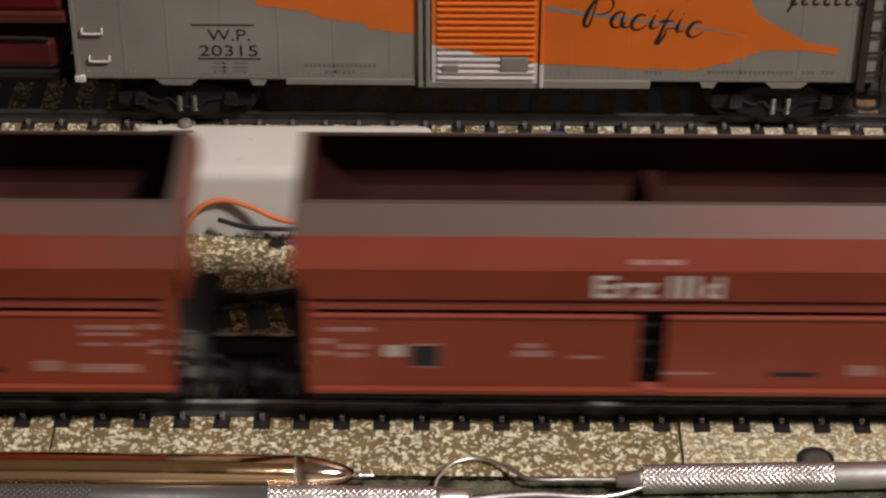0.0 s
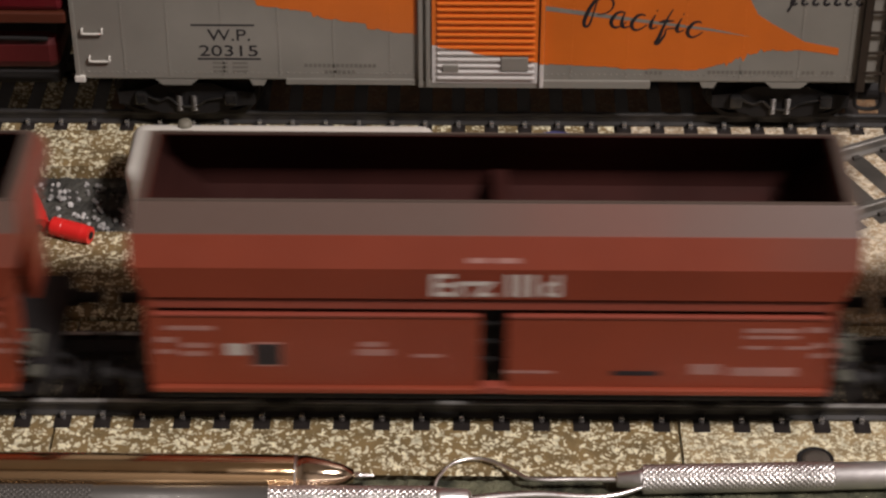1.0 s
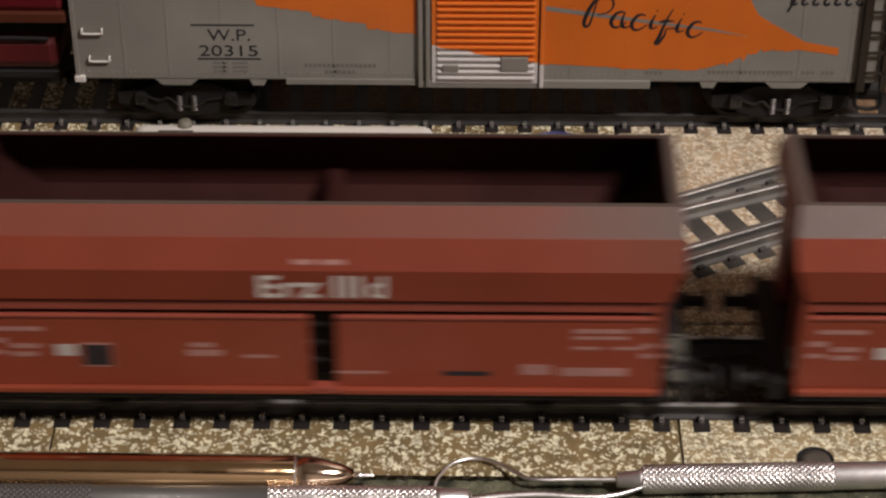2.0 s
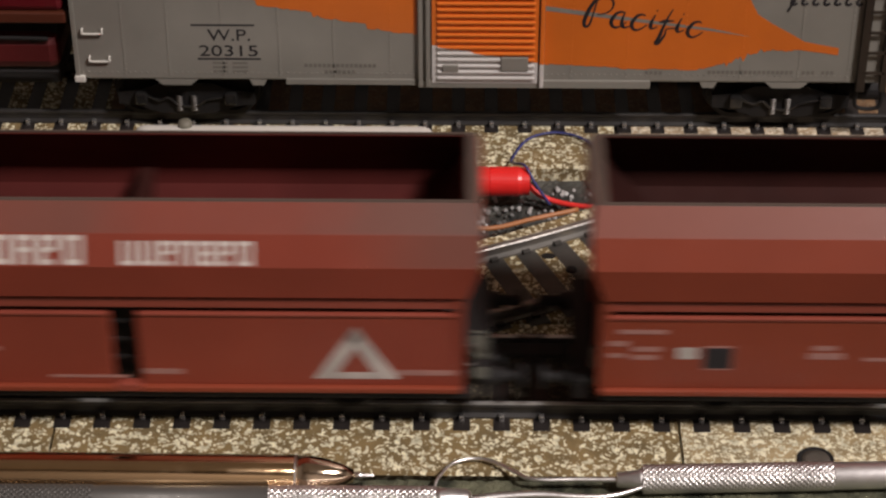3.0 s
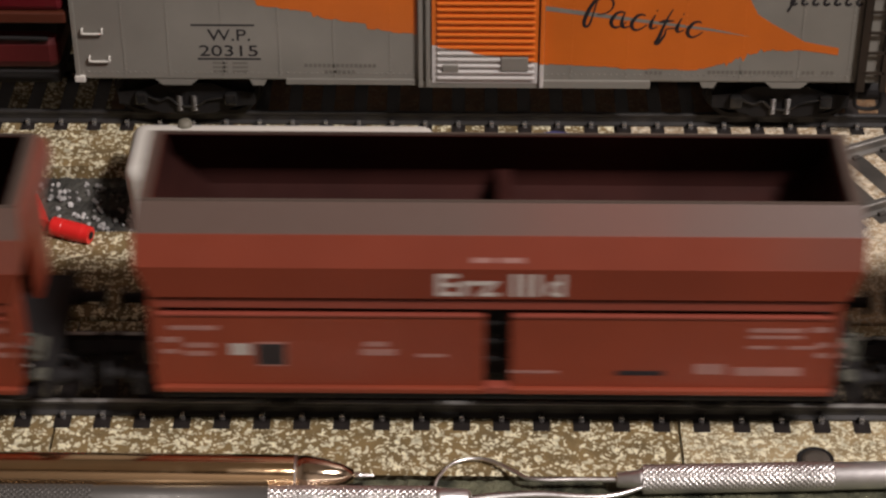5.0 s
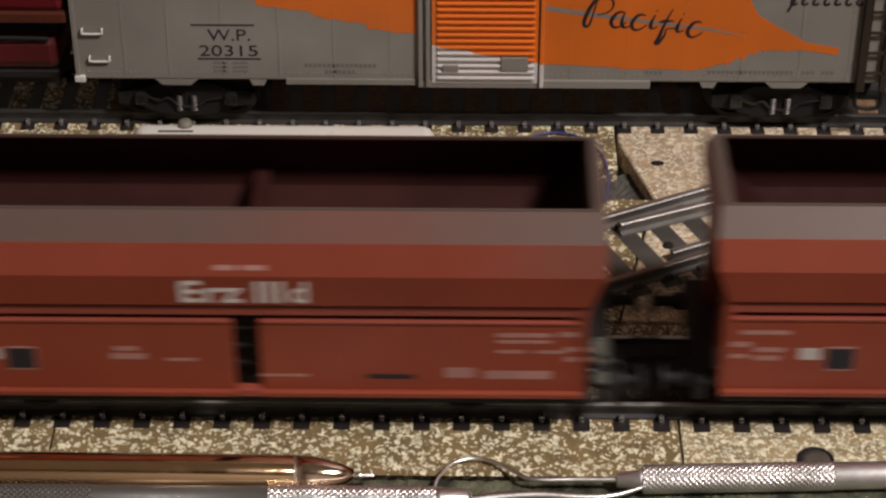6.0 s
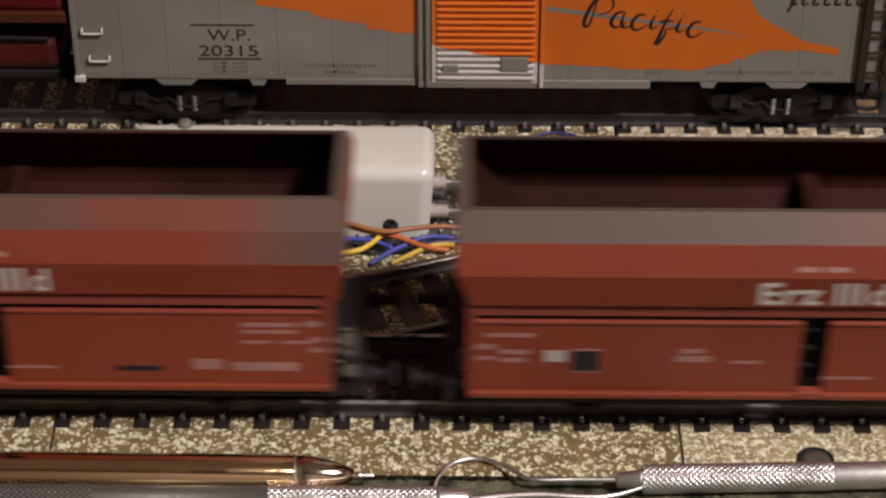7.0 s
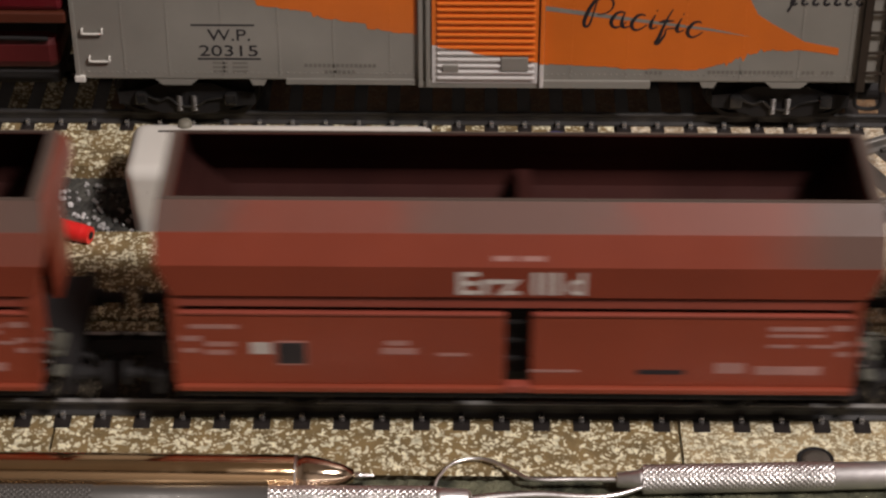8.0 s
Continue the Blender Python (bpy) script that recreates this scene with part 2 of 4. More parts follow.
def box(x0, x1, y0, y1, z0, z1, bevel=0.0, bm=None):
    own = bmesh.new()
    bmesh.ops.create_cube(own, size=1)
    for v in own.verts:
        v.co = Vector(((x0 + x1) / 2 + v.co.x * (x1 - x0), (y0 + y1) / 2 + v.co.y * (y1 - y0), (z0 + z1) / 2 + v.co.z * (z1 - z0)))
    if bevel:
        bmesh.ops.bevel(own, geom=own.edges[:], offset=bevel, segments=2, affect="EDGES", profile=0.5)
    return merge(own, bm)


def merge(own, bm):
    if bm is None:
        return own
    me = bpy.data.meshes.new("scrap")
    own.to_mesh(me)
    own.free()
    bm.from_mesh(me)
    bpy.data.meshes.remove(me)
    return bm


def turned(profile, axis="x", segments=28, bm=None):
    """A body of revolution: profile of (along, radius)."""
    own = bmesh.new()
    rings = []
    for a, r in profile:
        ring = []
        for i in range(segments):
            w = 2 * math.pi * i / segments
            c, s = r * math.cos(w), r * math.sin(w)
            ring.append(own.verts.new({"x": (a, c, s), "y": (c, a, s), "z": (c, s, a)}[axis]))
        rings.append(ring)
    for p, q in zip(rings, rings[1:]):
        for i in range(segments):
            j = (i + 1) % segments
            own.faces.new((p[i], p[j], q[j], q[i]))
    own.faces.new(rings[0])
    own.faces.new(rings[-1])
    return merge(own, bm)


def moved(bm, m):
    bmesh.ops.transform(bm, matrix=m, verts=bm.verts)
    return bm


def tube(points, radius, bm=None, segments=10, steps=10):
    """A round wire through points, smoothed by Catmull-Rom."""
    pts = [Vector(p) for p in points]
    pts = [2 * pts[0] - pts[1]] + pts + [2 * pts[-1] - pts[-2]]
    line = []
    for i in range(1, len(pts) - 2):
        a, b, c, d = pts[i - 1:i + 3]
        for k in range(steps):
            t = k / steps
            line.append(0.5 * (2 * b + (c - a) * t + (2 * a - 5 * b + 4 * c - d) * t * t + (3 * b - a - 3 * c + d) * t ** 3))
    line.append(pts[-2])
    own = bmesh.new()
    rings = []
    for i, p in enumerate(line):
        way = (line[min(i + 1, len(line) - 1)] - line[max(i - 1, 0)]).normalized()
        side = way.cross(Vector((0.13, 0.2, 1))).normalized()
        up = side.cross(way)
        r = radius(i / (len(line) - 1)) if callable(radius) else radius
        rings.append([own.verts.new(p + r * (math.cos(w) * side + math.sin(w) * up)) for w in [2 * math.pi * k / segments for k in range(segments)]])
    for p, q in zip(rings, rings[1:]):
        for i in range(segments):
            j = (i + 1) % segments
            own.faces.new((p[i], p[j], q[j], q[i]))
    own.faces.new(rings[0])
    own.faces.new(rings[-1])
    return merge(own, bm)


def prism(outline, thick, axis="y", bm=None):
    """A plate: outline of (a, b) in the plane across axis, thickness from 0 to thick along it."""
    own = bmesh.new()
    def at(a, b, t):
        return {"y": (a, t, b), "z": (a, b, t), "x": (t, a, b)}[axis]
    lo = [own.verts.new(at(a, b, 0)) for a, b in outline]
    hi = [own.verts.new(at(a, b, thick)) for a, b in outline]
    n = len(outline)
    for i in range(n):
        j = (i + 1) % n
        own.faces.new((lo[i], lo[j], hi[j], hi[i]))
    own.faces.new(lo)
    own.faces.new(hi)
    bmesh.ops.triangulate(own, faces=[f for f in own.faces if len(f.verts) > 4])
    return merge(own, bm)


def letters(name, text, width, height, mat, parent, bold=0.0):
    """Raised lettering, width by height mm, in its own xz plane facing -y, from the lower left corner."""
    cu = bpy.data.curves.new(name, "FONT")
    cu.body, cu.extrude, cu.size, cu.offset = text, 0.01, 1.0, bold
    tmp = bpy.data.objects.new(name, cu)
    me = bpy.data.meshes.new_from_object(tmp)
    bpy.data.objects.remove(tmp)
    xs, ys = [v.co.x for v in me.vertices], [v.co.y for v in me.vertices]
    kx, ky = width / (max(xs) - min(xs)), height / (max(ys) - min(ys))
    x0, y0 = min(xs), min(ys)
    for v in me.vertices:
        v.co = ((v.co.x - x0) * kx * MM, (-0.03 if v.co.z > 0 else 0.02) * MM, (v.co.y - y0) * ky * MM)
    me.materials.append(mat)
    ob = new(name, me)
    ob.parent = parent
    return ob


# ---- room ----
def room():
    for name, b in (("floor", (-1250, 1250, -1050, 800, -500, -420)), ("ceiling", (-1250, 1250, -1050, 800, 1420, 1480)),
                    ("wall_north", (-1250, 1250, 720, 800, -420, 1420)), ("wall_south", (-1250, 1250, -1050, -970, -420, 1420)),
                    ("wall_east", (1170, 1250, -970, 720, -420, 1420)), ("wall_west", (-1250, -1170, -970, 720, -420, 1420))):
        ob = part(name, box(*b), WOOD if name == "floor" else CEILPAINT if name == "ceiling" else WALLPAINT)
        tagged(ob, "plain painted " + name.split("_")[0] + " of the hobby room", name.split("_")[0], kind="structure")
    lamp = base("pendant_lamp", "metal pendant lamp shade hanging over the layout", "lamp", LAMP.x / MM, LAMP.y / MM, LAMP.z / MM)
    part("shade", turned([(0, 150), (60, 120), (90, 40), (92, 38), (62, 117), (2, 147)], "z", 40), SHADE, lamp, smooth=True)
    part("cord", turned([(88, 3), (400, 3)], "z", 8), BLACK, lamp)


room()


def table():
    t = base("layout_table", "plywood layout table on four square legs", "table")
    part("tabletop", box(-1000, 1000, -150, 500, -19, -0.5, 1.0), WOOD, t)
    for x in (-940, 940):
        for y in (-100, 450):
            part("leg", box(x - 25, x + 25, y - 25, y + 25, -420, -19), WOOD, t)


table()


# ---- ground ----
def rough_sheet(x0, x1, y0, y1, step, z, height, seed):
    bm = bmesh.new()
    nx, ny = int((x1 - x0) / step), int((y1 - y0) / step)
    rows = []
    for j in range(ny + 1):
        row = []
        for i in range(nx + 1):
            p = Vector((x0 + (x1 - x0) * i / nx, y0 + (y1 - y0) * j / ny, 0))
            h = noise.noise(p * 0.9 + Vector((seed, 0, 0))) * 0.6 + noise.noise(p * 2.3) * 0.4
            row.append(bm.verts.new((p.x, p.y, z + height * h)))
        rows.append(row)
    for a, b in zip(rows, rows[1:]):
        for i in range(nx):
            bm.faces.new((a[i], a[i + 1], b[i + 1], b[i]))
    return bm


tagged(part("ground", box(-999, 999, -149, 499, -0.4, 0.4), GROUND), "dark green-grey scenic ground of the layout", "ground", kind="structure")
tagged(part("gravel_strip", rough_sheet(-130, 130, 36, 66, 0.8, 1.9, 0.9, 3.0), GRAVEL), "loose grey and white gravel between two track beds", "gravel", kind="stuff")
apron = part("front_ground", rough_sheet(-130, 130, -60, -24.1, 0.8, 4.5, 0.5, 7.0), GROUND)
tagged(apron, "raised green-grey scatter along the track bed", "ground", kind="structure")


def stones(name, label, count, area, z, size, mats, seed):
    rnd = random.Random(seed)
    bm = bmesh.new()
    for _ in range(count):
        own = bmesh.new()
        bmesh.ops.create_icosphere(own, subdivisions=1, radius=1)
        r = size * rnd.uniform(0.5, 1.2)
        for v in own.verts:
            v.co = v.co * r * rnd.uniform(0.7, 1.15)
        moved(own, pose(rnd.uniform(area[0], area[1]), rnd.uniform(area[2], area[3]), z + rnd.uniform(-0.2, 0.3), rnd.uniform(0, 360), rnd.uniform(0, 360), 0))
        merge(own, bm)
    return tagged(part(name, bm, mats), label, "gravel", kind="stuff")


stones("gravel", "loose pale grey gravel stones", 700, (-85, 28.0, 42, 61.5), 2.2, 0.55, STONES, 5)


def bed(name, x0, x1, y0, y1, z1, mat, label, slope=2.0, under=0.0):
    # under: how far the near edge is cut back below
    bm = prism([(y0 + under, 0.3), (y0 + slope * 0.1, z1 - 0.4), (y0 + slope * 0.3, z1), (y1 - slope * 0.3, z1), (y1 - slope * 0.1, z1 - 0.4), (y1, 0.3)], x1 - x0, "x")
    moved(bm, Matrix.Translation((x0, 0, 0)))
    return tagged(part(name, bm, mat), label, "track bed", kind="structure")


BEDTOP = 5.0
bed("track_bed_1", -998, -62.2, -23.3, 16.0, BEDTOP, FOAM, "brown ballast foam bed with cream flecks", under=2.2)
bed("track_bed_2", -61.8, 37.6, -23.3, 16.0, BEDTOP, FOAM, "brown ballast foam bed with cream flecks", under=2.2)
bed("track_bed_3", 38.0, 998, -23.3, 16.0, BEDTOP, FOAM_WARM, "paler ballast foam bed under the running track", under=2.2)
bed("track_bed_4", -500, -55, 63.8, 110, BEDTOP, FOAM, "ballast foam bed under the siding")
bed("track_bed_5", -54.6, 32.0, 63.8, 110, BEDTOP, FOAM, "ballast foam bed under the siding")


def slab(name, outline, mat, label):
    bm = prism(outline, BEDTOP - 0.3, "z")
    moved(bm, Matrix.Translation((0, 0, 0.3)))
    bmesh.ops.bevel(bm, geom=[e for e in bm.edges if abs(e.verts[0].co.z - BEDTOP) < 0.01 and abs(e.verts[1].co.z - BEDTOP) < 0.01 and len(e.link_faces) == 2 and any(abs(f.normal.z) < 0.5 for f in e.link_faces)], offset=0.3, segments=1, affect="EDGES")
    return tagged(part(name, bm, mat), label, "track bed", kind="structure")


slab("track_bed_6", [(-95, 16.2), (29.6, 16.2), (37.6, 53.2), (31.0, 53.6), (20, 47.0), (9, 41.5), (-4, 36.0), (-14, 35.2), (-28, 39.5), (-50, 42.3), (-95, 41.8)], FOAM, "brown ballast foam under the turnout")
slab("track_bed_7", [(30.0, 16.2), (240, 16.2), (240, 110), (32.6, 110), (32.6, 73.0), (38.2, 53.4)], FOAM_PALE, "pale ballast foam under the turnout and siding")


# ---- track ----
PITCH = 6.4
GAUGE = 16.5


def rail_bm(length, bm=None, y=0.0):
    own = prism([(-1.0, 0), (1.0, 0), (1.0, 0.35), (0.3, 0.7), (0.3, 1.7), (0.55, 1.95), (0.5, 2.4), (0.35, 2.5), (-0.35, 2.5), (-0.5, 2.4), (-0.55, 1.95), (-0.3, 1.7), (-0.3, 0.7), (-1.0, 0.35)], length, "x")
    moved(own, Matrix.Translation((-length / 2, y, 0)))
    return merge(own, bm)


def tie_bm(half):
    return box(-1.45, 1.45, -half, half, -1.6, 0.05, 0.2)


CLIP = []


def clips(tie):
    """Four small rail clips on a tie, all on one mesh."""
    for s in (-1, 1):
        for k in (-1, 1):
            if not CLIP:
                first = part("rail_clip", box(-0.45, 0.45, -0.5, 0.5, -0.05, 1.25, 0.22), CLIPMETAL, tie)
                CLIP.append(first.data)
                ob = first
            else:
                ob = new("rail_clip", CLIP[0])
                ob.parent = tie
            place(ob, 0, s * (GAUGE / 2 + 0.5) + k * 1.4, 0)


def track(name, label, y, x0, x1, near, offset, rz=0, x=0, z=BEDTOP, half=12.3, worn=False):
    t = base(name, label, "track", x, y, z, rz, kind="structure")
    for s in (-1, 1):
        r = part("rail", rail_bm(x1 - x0), RAIL_DARK, t)
        place(r, (x0 + x1) / 2, s * (GAUGE / 2 + 0.5), 0)
        if worn:
            part("rail_head", box(-(x1 - x0) / 2, (x1 - x0) / 2, -0.42, 0.42, 2.44, 2.56, 0.04), HEAD, r, "bright worn rail head")
    first = None
    rest = bmesh.new()
    k = math.ceil((x0 - offset) / PITCH)
    while offset + k * PITCH < x1:
        u = offset + k * PITCH
        if near[0] < u < near[1]:
            if first is None:
                first = part("tie", tie_bm(half), TIE, t)
                place(first, u, 0, 0)
                clips(first)
            else:
                o = new("tie", first.data)
                o.parent = t
                place(o, u, 0, 0)
                clips(o)
        else:
            box(u - 1.45, u + 1.45, -half, half, -1.6, 0.05, 0, rest)
        k += 1
    if len(rest.verts):
        tagged(part("far_ties", rest, TIE, t), kind="stuff")
    else:
        rest.free()
    return t


bed_strip = part("oil_strip", box(-300, 300, -7.0, 7.0, 4.9, 5.03), FOAM_DARK)
tagged(bed_strip, "darker ballast foam between the running rails", "track bed", kind="structure")
# the boxcar's shade on the siding bed, laid on as a browner strip
bed_strip = part("oil_strip", box(-66, 92, 80.6, 95.4, 4.9, 5.03), UMBER)
tagged(bed_strip, "ballast foam between the siding rails, browned for the boxcar's shade", "track bed", kind="structure")
track("running_track", "nickel rails on dark brown plastic ties in ballast foam", 0, -998, 998, (-120, 120), 3.0, half=12.8, worn=True)
track("siding_track", "siding track with nickel rails on dark ties", 88, -490, 490, (-120, 120), 2.0)


# ---- wagons ----
def ring_stack(levels, bm, flip=False):
    rings = []
    for z, hl, hw in levels:
        rings.append([bm.verts.new(c) for c in ((-hl, -hw, z), (hl, -hw, z), (hl, hw, z), (-hl, hw, z))])
    for p, q in zip(rings, rings[1:]):
        for i in range(4):
            j = (i + 1) % 4
            bm.faces.new((p[i], p[j], q[j], q[i]))
    return rings


OUTER = [(25.4, 49.0, 14.2), (25.4, 49.6, 15.15), (31.2, 54.8, 15.5), (35.7, 55.0, 13.2), (39.3, 54.5, 9.7)]
INNER = [(39.2, 52.4, 9.0), (33.8, 52.0, 12.5), (29.2, 49.4, 14.9), (26.6, 46.6, 14.3), (21.0, 40.5, 6.0)]


def hopper_body():
    bm = bmesh.new()
    cavity = [(h, hl + 0.3, hw + 0.3) for h, hl, hw in INNER]
    levels = OUTER[:-1] + [(39.3, 54.5, 9.7), (39.6, 54.4, 9.6), (39.6, 52.8, 9.3)] + cavity
    rings = ring_stack(levels, bm)
    # the underside slopes from the side boards down to the outlet
    for i in range(4):
        j = (i + 1) % 4
        bm.faces.new((rings[-1][i], rings[-1][j], rings[0][j], rings[0][i]))
    bm.faces.new(rings[-1])
    return bm


def side_wing(s, k):
    """The side board's end, which stands out beyond the sloping end sheet; s: which end, k: which side."""
    bm = bmesh.new()
    (za, _, ya), (zb, _, yb) = OUTER[1], OUTER[2]
    rings = []
    for inset in (0.0, 1.1):
        rings.append([bm.verts.new((s * x, k * (y - inset), z)) for x, y, z in ((49.5, ya, za), (52.8, ya, za), (54.8, yb, zb), (53.0, yb, zb))])
    for i in range(4):
        j = (i + 1) % 4
        bm.faces.new((rings[0][i], rings[0][j], rings[1][j], rings[1][i]))
    bm.faces.new(rings[0])
    bm.faces.new(rings[1])
    return bm


def hopper_lining():
    """The shade-darkened inside of the hopper, a thin shell in the body's cavity."""
    bm = bmesh.new()
    rings = ring_stack([(h - 0.02, hl + 0.26, hw + 0.26) for h, hl, hw in INNER[::-1]] + INNER, bm)
    bm.faces.new(rings[0])
    bm.faces.new(rings[-1])
    return bm


def slanted(ob, x, z_low, z_from, level_low, level_high, lift=0.06):
    """Lays lettering on a facet of the hopper's near side."""
    (za, _, ya), (zb, _, yb) = level_low, level_high
    tilt = math.degrees(math.atan2(ya - yb, zb - za))
    f = (z_from - za) / (zb - za)
    yy = -(ya + (yb - ya) * f)
    place(ob, x, yy - lift, z_from, -tilt, 0, 0)


def bar_marks(parent, rows, mat, y=-14.5, lift=1.1):
    for x, z, w, h in rows:
        place(part("marking", box(0, w, -0.05, 0.02, 0, h), mat, parent), x, y, z + lift)


def hopper_wagon(cement=False):
    label = "red-brown cement hopper wagon with white lettering" if cement else "red-brown ore hopper wagon with white lettering"
    w = base("hopper_wagon", label, "railway wagon", group="hopper wagons of the train")
    part("hopper_body", hopper_body(), FRESH_DUSTY if cement else RED_DUSTY, w)
    # lining and partition hold the inner shade in their colour
    part("lining", hopper_lining(), LINING if cement else SHADED_RED, w, "dull red inner lining" if cement else "dark red inner lining with the hopper's shade in its colour")
    part("partition", prism([(-5.6, 22.0), (5.6, 22.0), (13.9, 30.0), (-13.9, 30.0)], 2.4, "x"), SHADED_RED, w)
    for s in (-1, 1):
        # the lower discharge flaps, two a side, with a slot between
        for k in (-1, 1):
            xa, xb = (2.0, 52.1) if k > 0 else (-53.0, -2.0)
            y = s * 14.5
            flap = part("discharge_flap", box(xa, xb, min(y, y - s * 1.2), max(y, y - s * 1.2), 8.0, 21.8, 0.25), RED_FRESH if cement else RED, w)
            part("lip", box(xa, xb, min(y - s, y + s * 0.85), max(y - s, y + s * 0.85), 7.0, 8.1, 0.25), RED, flap)
            part("top_edge", box(xa + 0.3, xb - 0.3, min(y - s, y + s * 0.25), max(y - s, y + s * 0.25), 21.4, 22.0, 0.15), RED_LIP, flap)
        y = s * 14.5
        part("sill", box(-53.4, 52.5, min(y - s, y + s * 0.1), max(y - s, y + s * 0.1), 22.9, 24.7, 0.25), RED_LIP, w)
        part("step", box(-1.9, 1.9, min(y - s, y + s * 0.8), max(y - s, y + s * 0.8), 7.1, 8.5, 0.2), RED_LIP, w)
        for z in (12.0, 15.5, 19.0):
            part("rung", box(-2.0, 2.0, s * 12.9 - 0.25, s * 12.9 + 0.25, z, z + 0.5), BLACK, w)
    part("underframe", box(-55.0, 55.0, -9.5, 9.5, 4.5, 8.0, 0.3), BLACK, w)
    part("hopper_core", box(-45, 45, -11.5, 11.5, 8.0, 20.6, 0.3), BLACK, w)
    for s in (-1, 1):
        part("platform", box(min(s * 46, s * 56.0), max(s * 46, s * 56.0), -12.5, 12.5, 8.0, 9.2, 0.2), BLACK, w)
        part("buffer_beam", box(min(s * 55.2, s * 56.8), max(s * 55.2, s * 56.8), -14.0, 14.0, 5.4, 9.0, 0.2), BLACK, w)
        # the end sheet slopes in under the overhang
        sheet = prism([(s * 50.4, 25.5), (s * 46.6, 11.5), (s * 45.6, 11.5), (s * 49.2, 25.5)], 25.0, "y")
        place(part("end_sheet", sheet, RED_FRESH if cement else RED, w), 0, -12.5, 0)
        for k in (-1, 1):
            part("side_wing", side_wing(s, k), FRESH_DUSTY if cement else RED_DUSTY, w)
            # deep red corner post behind the end of the flaps, carrying the overhang
            post = prism([(-14.6, 8.2), (-6.2, 8.2), (-6.8, 25.5), (-14.8, 25.5)], 1.3, "x")
            ob = place(part("corner_post", post, RED_FRESH if cement else RED, w), (51.7 if s > 0 else -52.6) - 0.65, 0, 0)
            if k > 0:
                ob.matrix_basis = Matrix.Diagonal((1, -1, 1, 1)) @ ob.matrix_basis
        for y in (-10.0, 10.0):
            b = part("buffer", turned([(0, 1.5), (2.0, 1.4), (2.0, 0.9), (4.4, 0.9)], "x", 14), BLACK, w)
            place(b, s * 56.8, y, 6.6, 0, 0, 0 if s > 0 else 180)
            part("head", turned([(4.3, 2.0), (4.9, 2.1), (5.3, 1.6)], "x", 18), BLACK, b)
        place(part("coupling", box(0, 6.2, -1.6, 1.6, 0, 0.9, 0.25, tube([(4.5, -3.6, 0.4), (6.0, -3.2, 0.4), (6.2, 0, 0.4), (6.0, 3.2, 0.4), (4.5, 3.6, 0.4)], 0.4)), BLACK, w), s * 56.6, 0, 3.4, 0, 0, 0 if s > 0 else 180)
        place(part("hose", tube([(0, 0, 0), (1.8, 0, -0.8), (2.2, 0, -3.0)], 0.45), BLACK, w), s * 56.6, -4.4, 6.0, 0, 0, 0 if s > 0 else 180)
        place(part("grab_rail", tube([(0, 0, 0), (0.9, 0, 0), (0.9, 0, 3.5), (0, 0, 3.5)], 0.2), DARKSTEEL, w), s * 53.0, -13.9, 12.0, 0, 0, 0 if s > 0 else 180)
        axle = place(part("wheelset", turned([(-11.0, 0.9), (11.0, 0.9)], "y", 12), DARKSTEEL, w), s * 34.0, 0, 5.3)
        for k in (-1, 1):
            wheel = turned([(7.2 * k, 6.0), (7.9 * k, 5.7), (8.0 * k, 5.35), (10.2 * k, 5.2), (10.2 * k, 4.4), (9.5 * k, 4.0), (9.5 * k, 1.5), (10.4 * k, 1.3)], "y", 24)
            part("wheel", wheel, BLACK, axle)
        for k in (-1, 1):
            part("axle_box", box(s * 34 - 1.6, s * 34 + 1.6, min(k * 10.9, k * 12.4), max(k * 10.9, k * 12.4), 3.6, 6.8, 0.3), BLACK, w)
    # black solebar under the flaps, and the grey brake stand on one end
    for k in (-1, 1):
        part("solebar", box(-53.0, 53.0, min(k * 14.7, k * 12.8), max(k * 14.7, k * 12.8), 5.6, 6.9, 0.2), BLACK, w)
    stand = part("brake_stand", box(53.4, 56.0, -13.6, -8.5, 12.6, 13.5, 0.2), GREYGEAR, w, "dull grey brakeman's stand")
    part("step", box(53.8, 56.0, -14.0, -11.5, 8.9, 9.6, 0.2), GREYGEAR, stand)
    part("rail", tube([(53.4, -13.4, 13.2), (55.5, -13.4, 13.6), (55.6, -13.4, 17.4), (53.6, -13.4, 17.8)], 0.28, None, 8, 5), GREYGEAR, stand)
    F = -14.5
    if cement:
        low, mid = OUTER[2], OUTER[3]
        for x0, x1, h, count in ((-40.8, -4.4, 4.5, 10), (0.6, 21.0, 3.7, 7)):
            step = (x1 - x0) / count
            for i in range(count):
                # blocky white company lettering, drawn as plain bars
                bm = box(step * 0.06, step * 0.32, 0, 0.06, 0, h)
                box(step * 0.62, step * 0.84, 0, 0.06, h * (0.5 if i % 3 == 2 else 0.0), h, 0, bm)
                if i > 1:
                    box(step * 0.32, step * 0.62, 0, 0.06, h * 0.82, h, 0, bm)
                if i % 4 != 3:
                    box(step * 0.32, step * 0.62, 0, 0.06, 0, h * 0.18, 0, bm)
                if i > 1 and i % 3:
                    box(step * 0.32, step * 0.62, 0, 0.06, h * 0.42, h * 0.58, 0, bm)
                slanted(part("lettering", bm, WHITE, w), x0 + i * step, 0, 31.5, low, mid)
        tri = bmesh.new()
        for a, b in (((0, 0), (6.6, 10.2)), ((13.2, 0), (6.6, 10.2))):
            d = 3.1 if a[0] == 0 else -3.1
            prism([a, (a[0] + d, 0), (b[0] + d * 0.35, 8.0), (b[0], 10.2)], 0.06, "y", tri)
        prism([(2.6, 0), (10.6, 0), (9.6, 1.2), (3.6, 1.2)], 0.06, "y", tri)
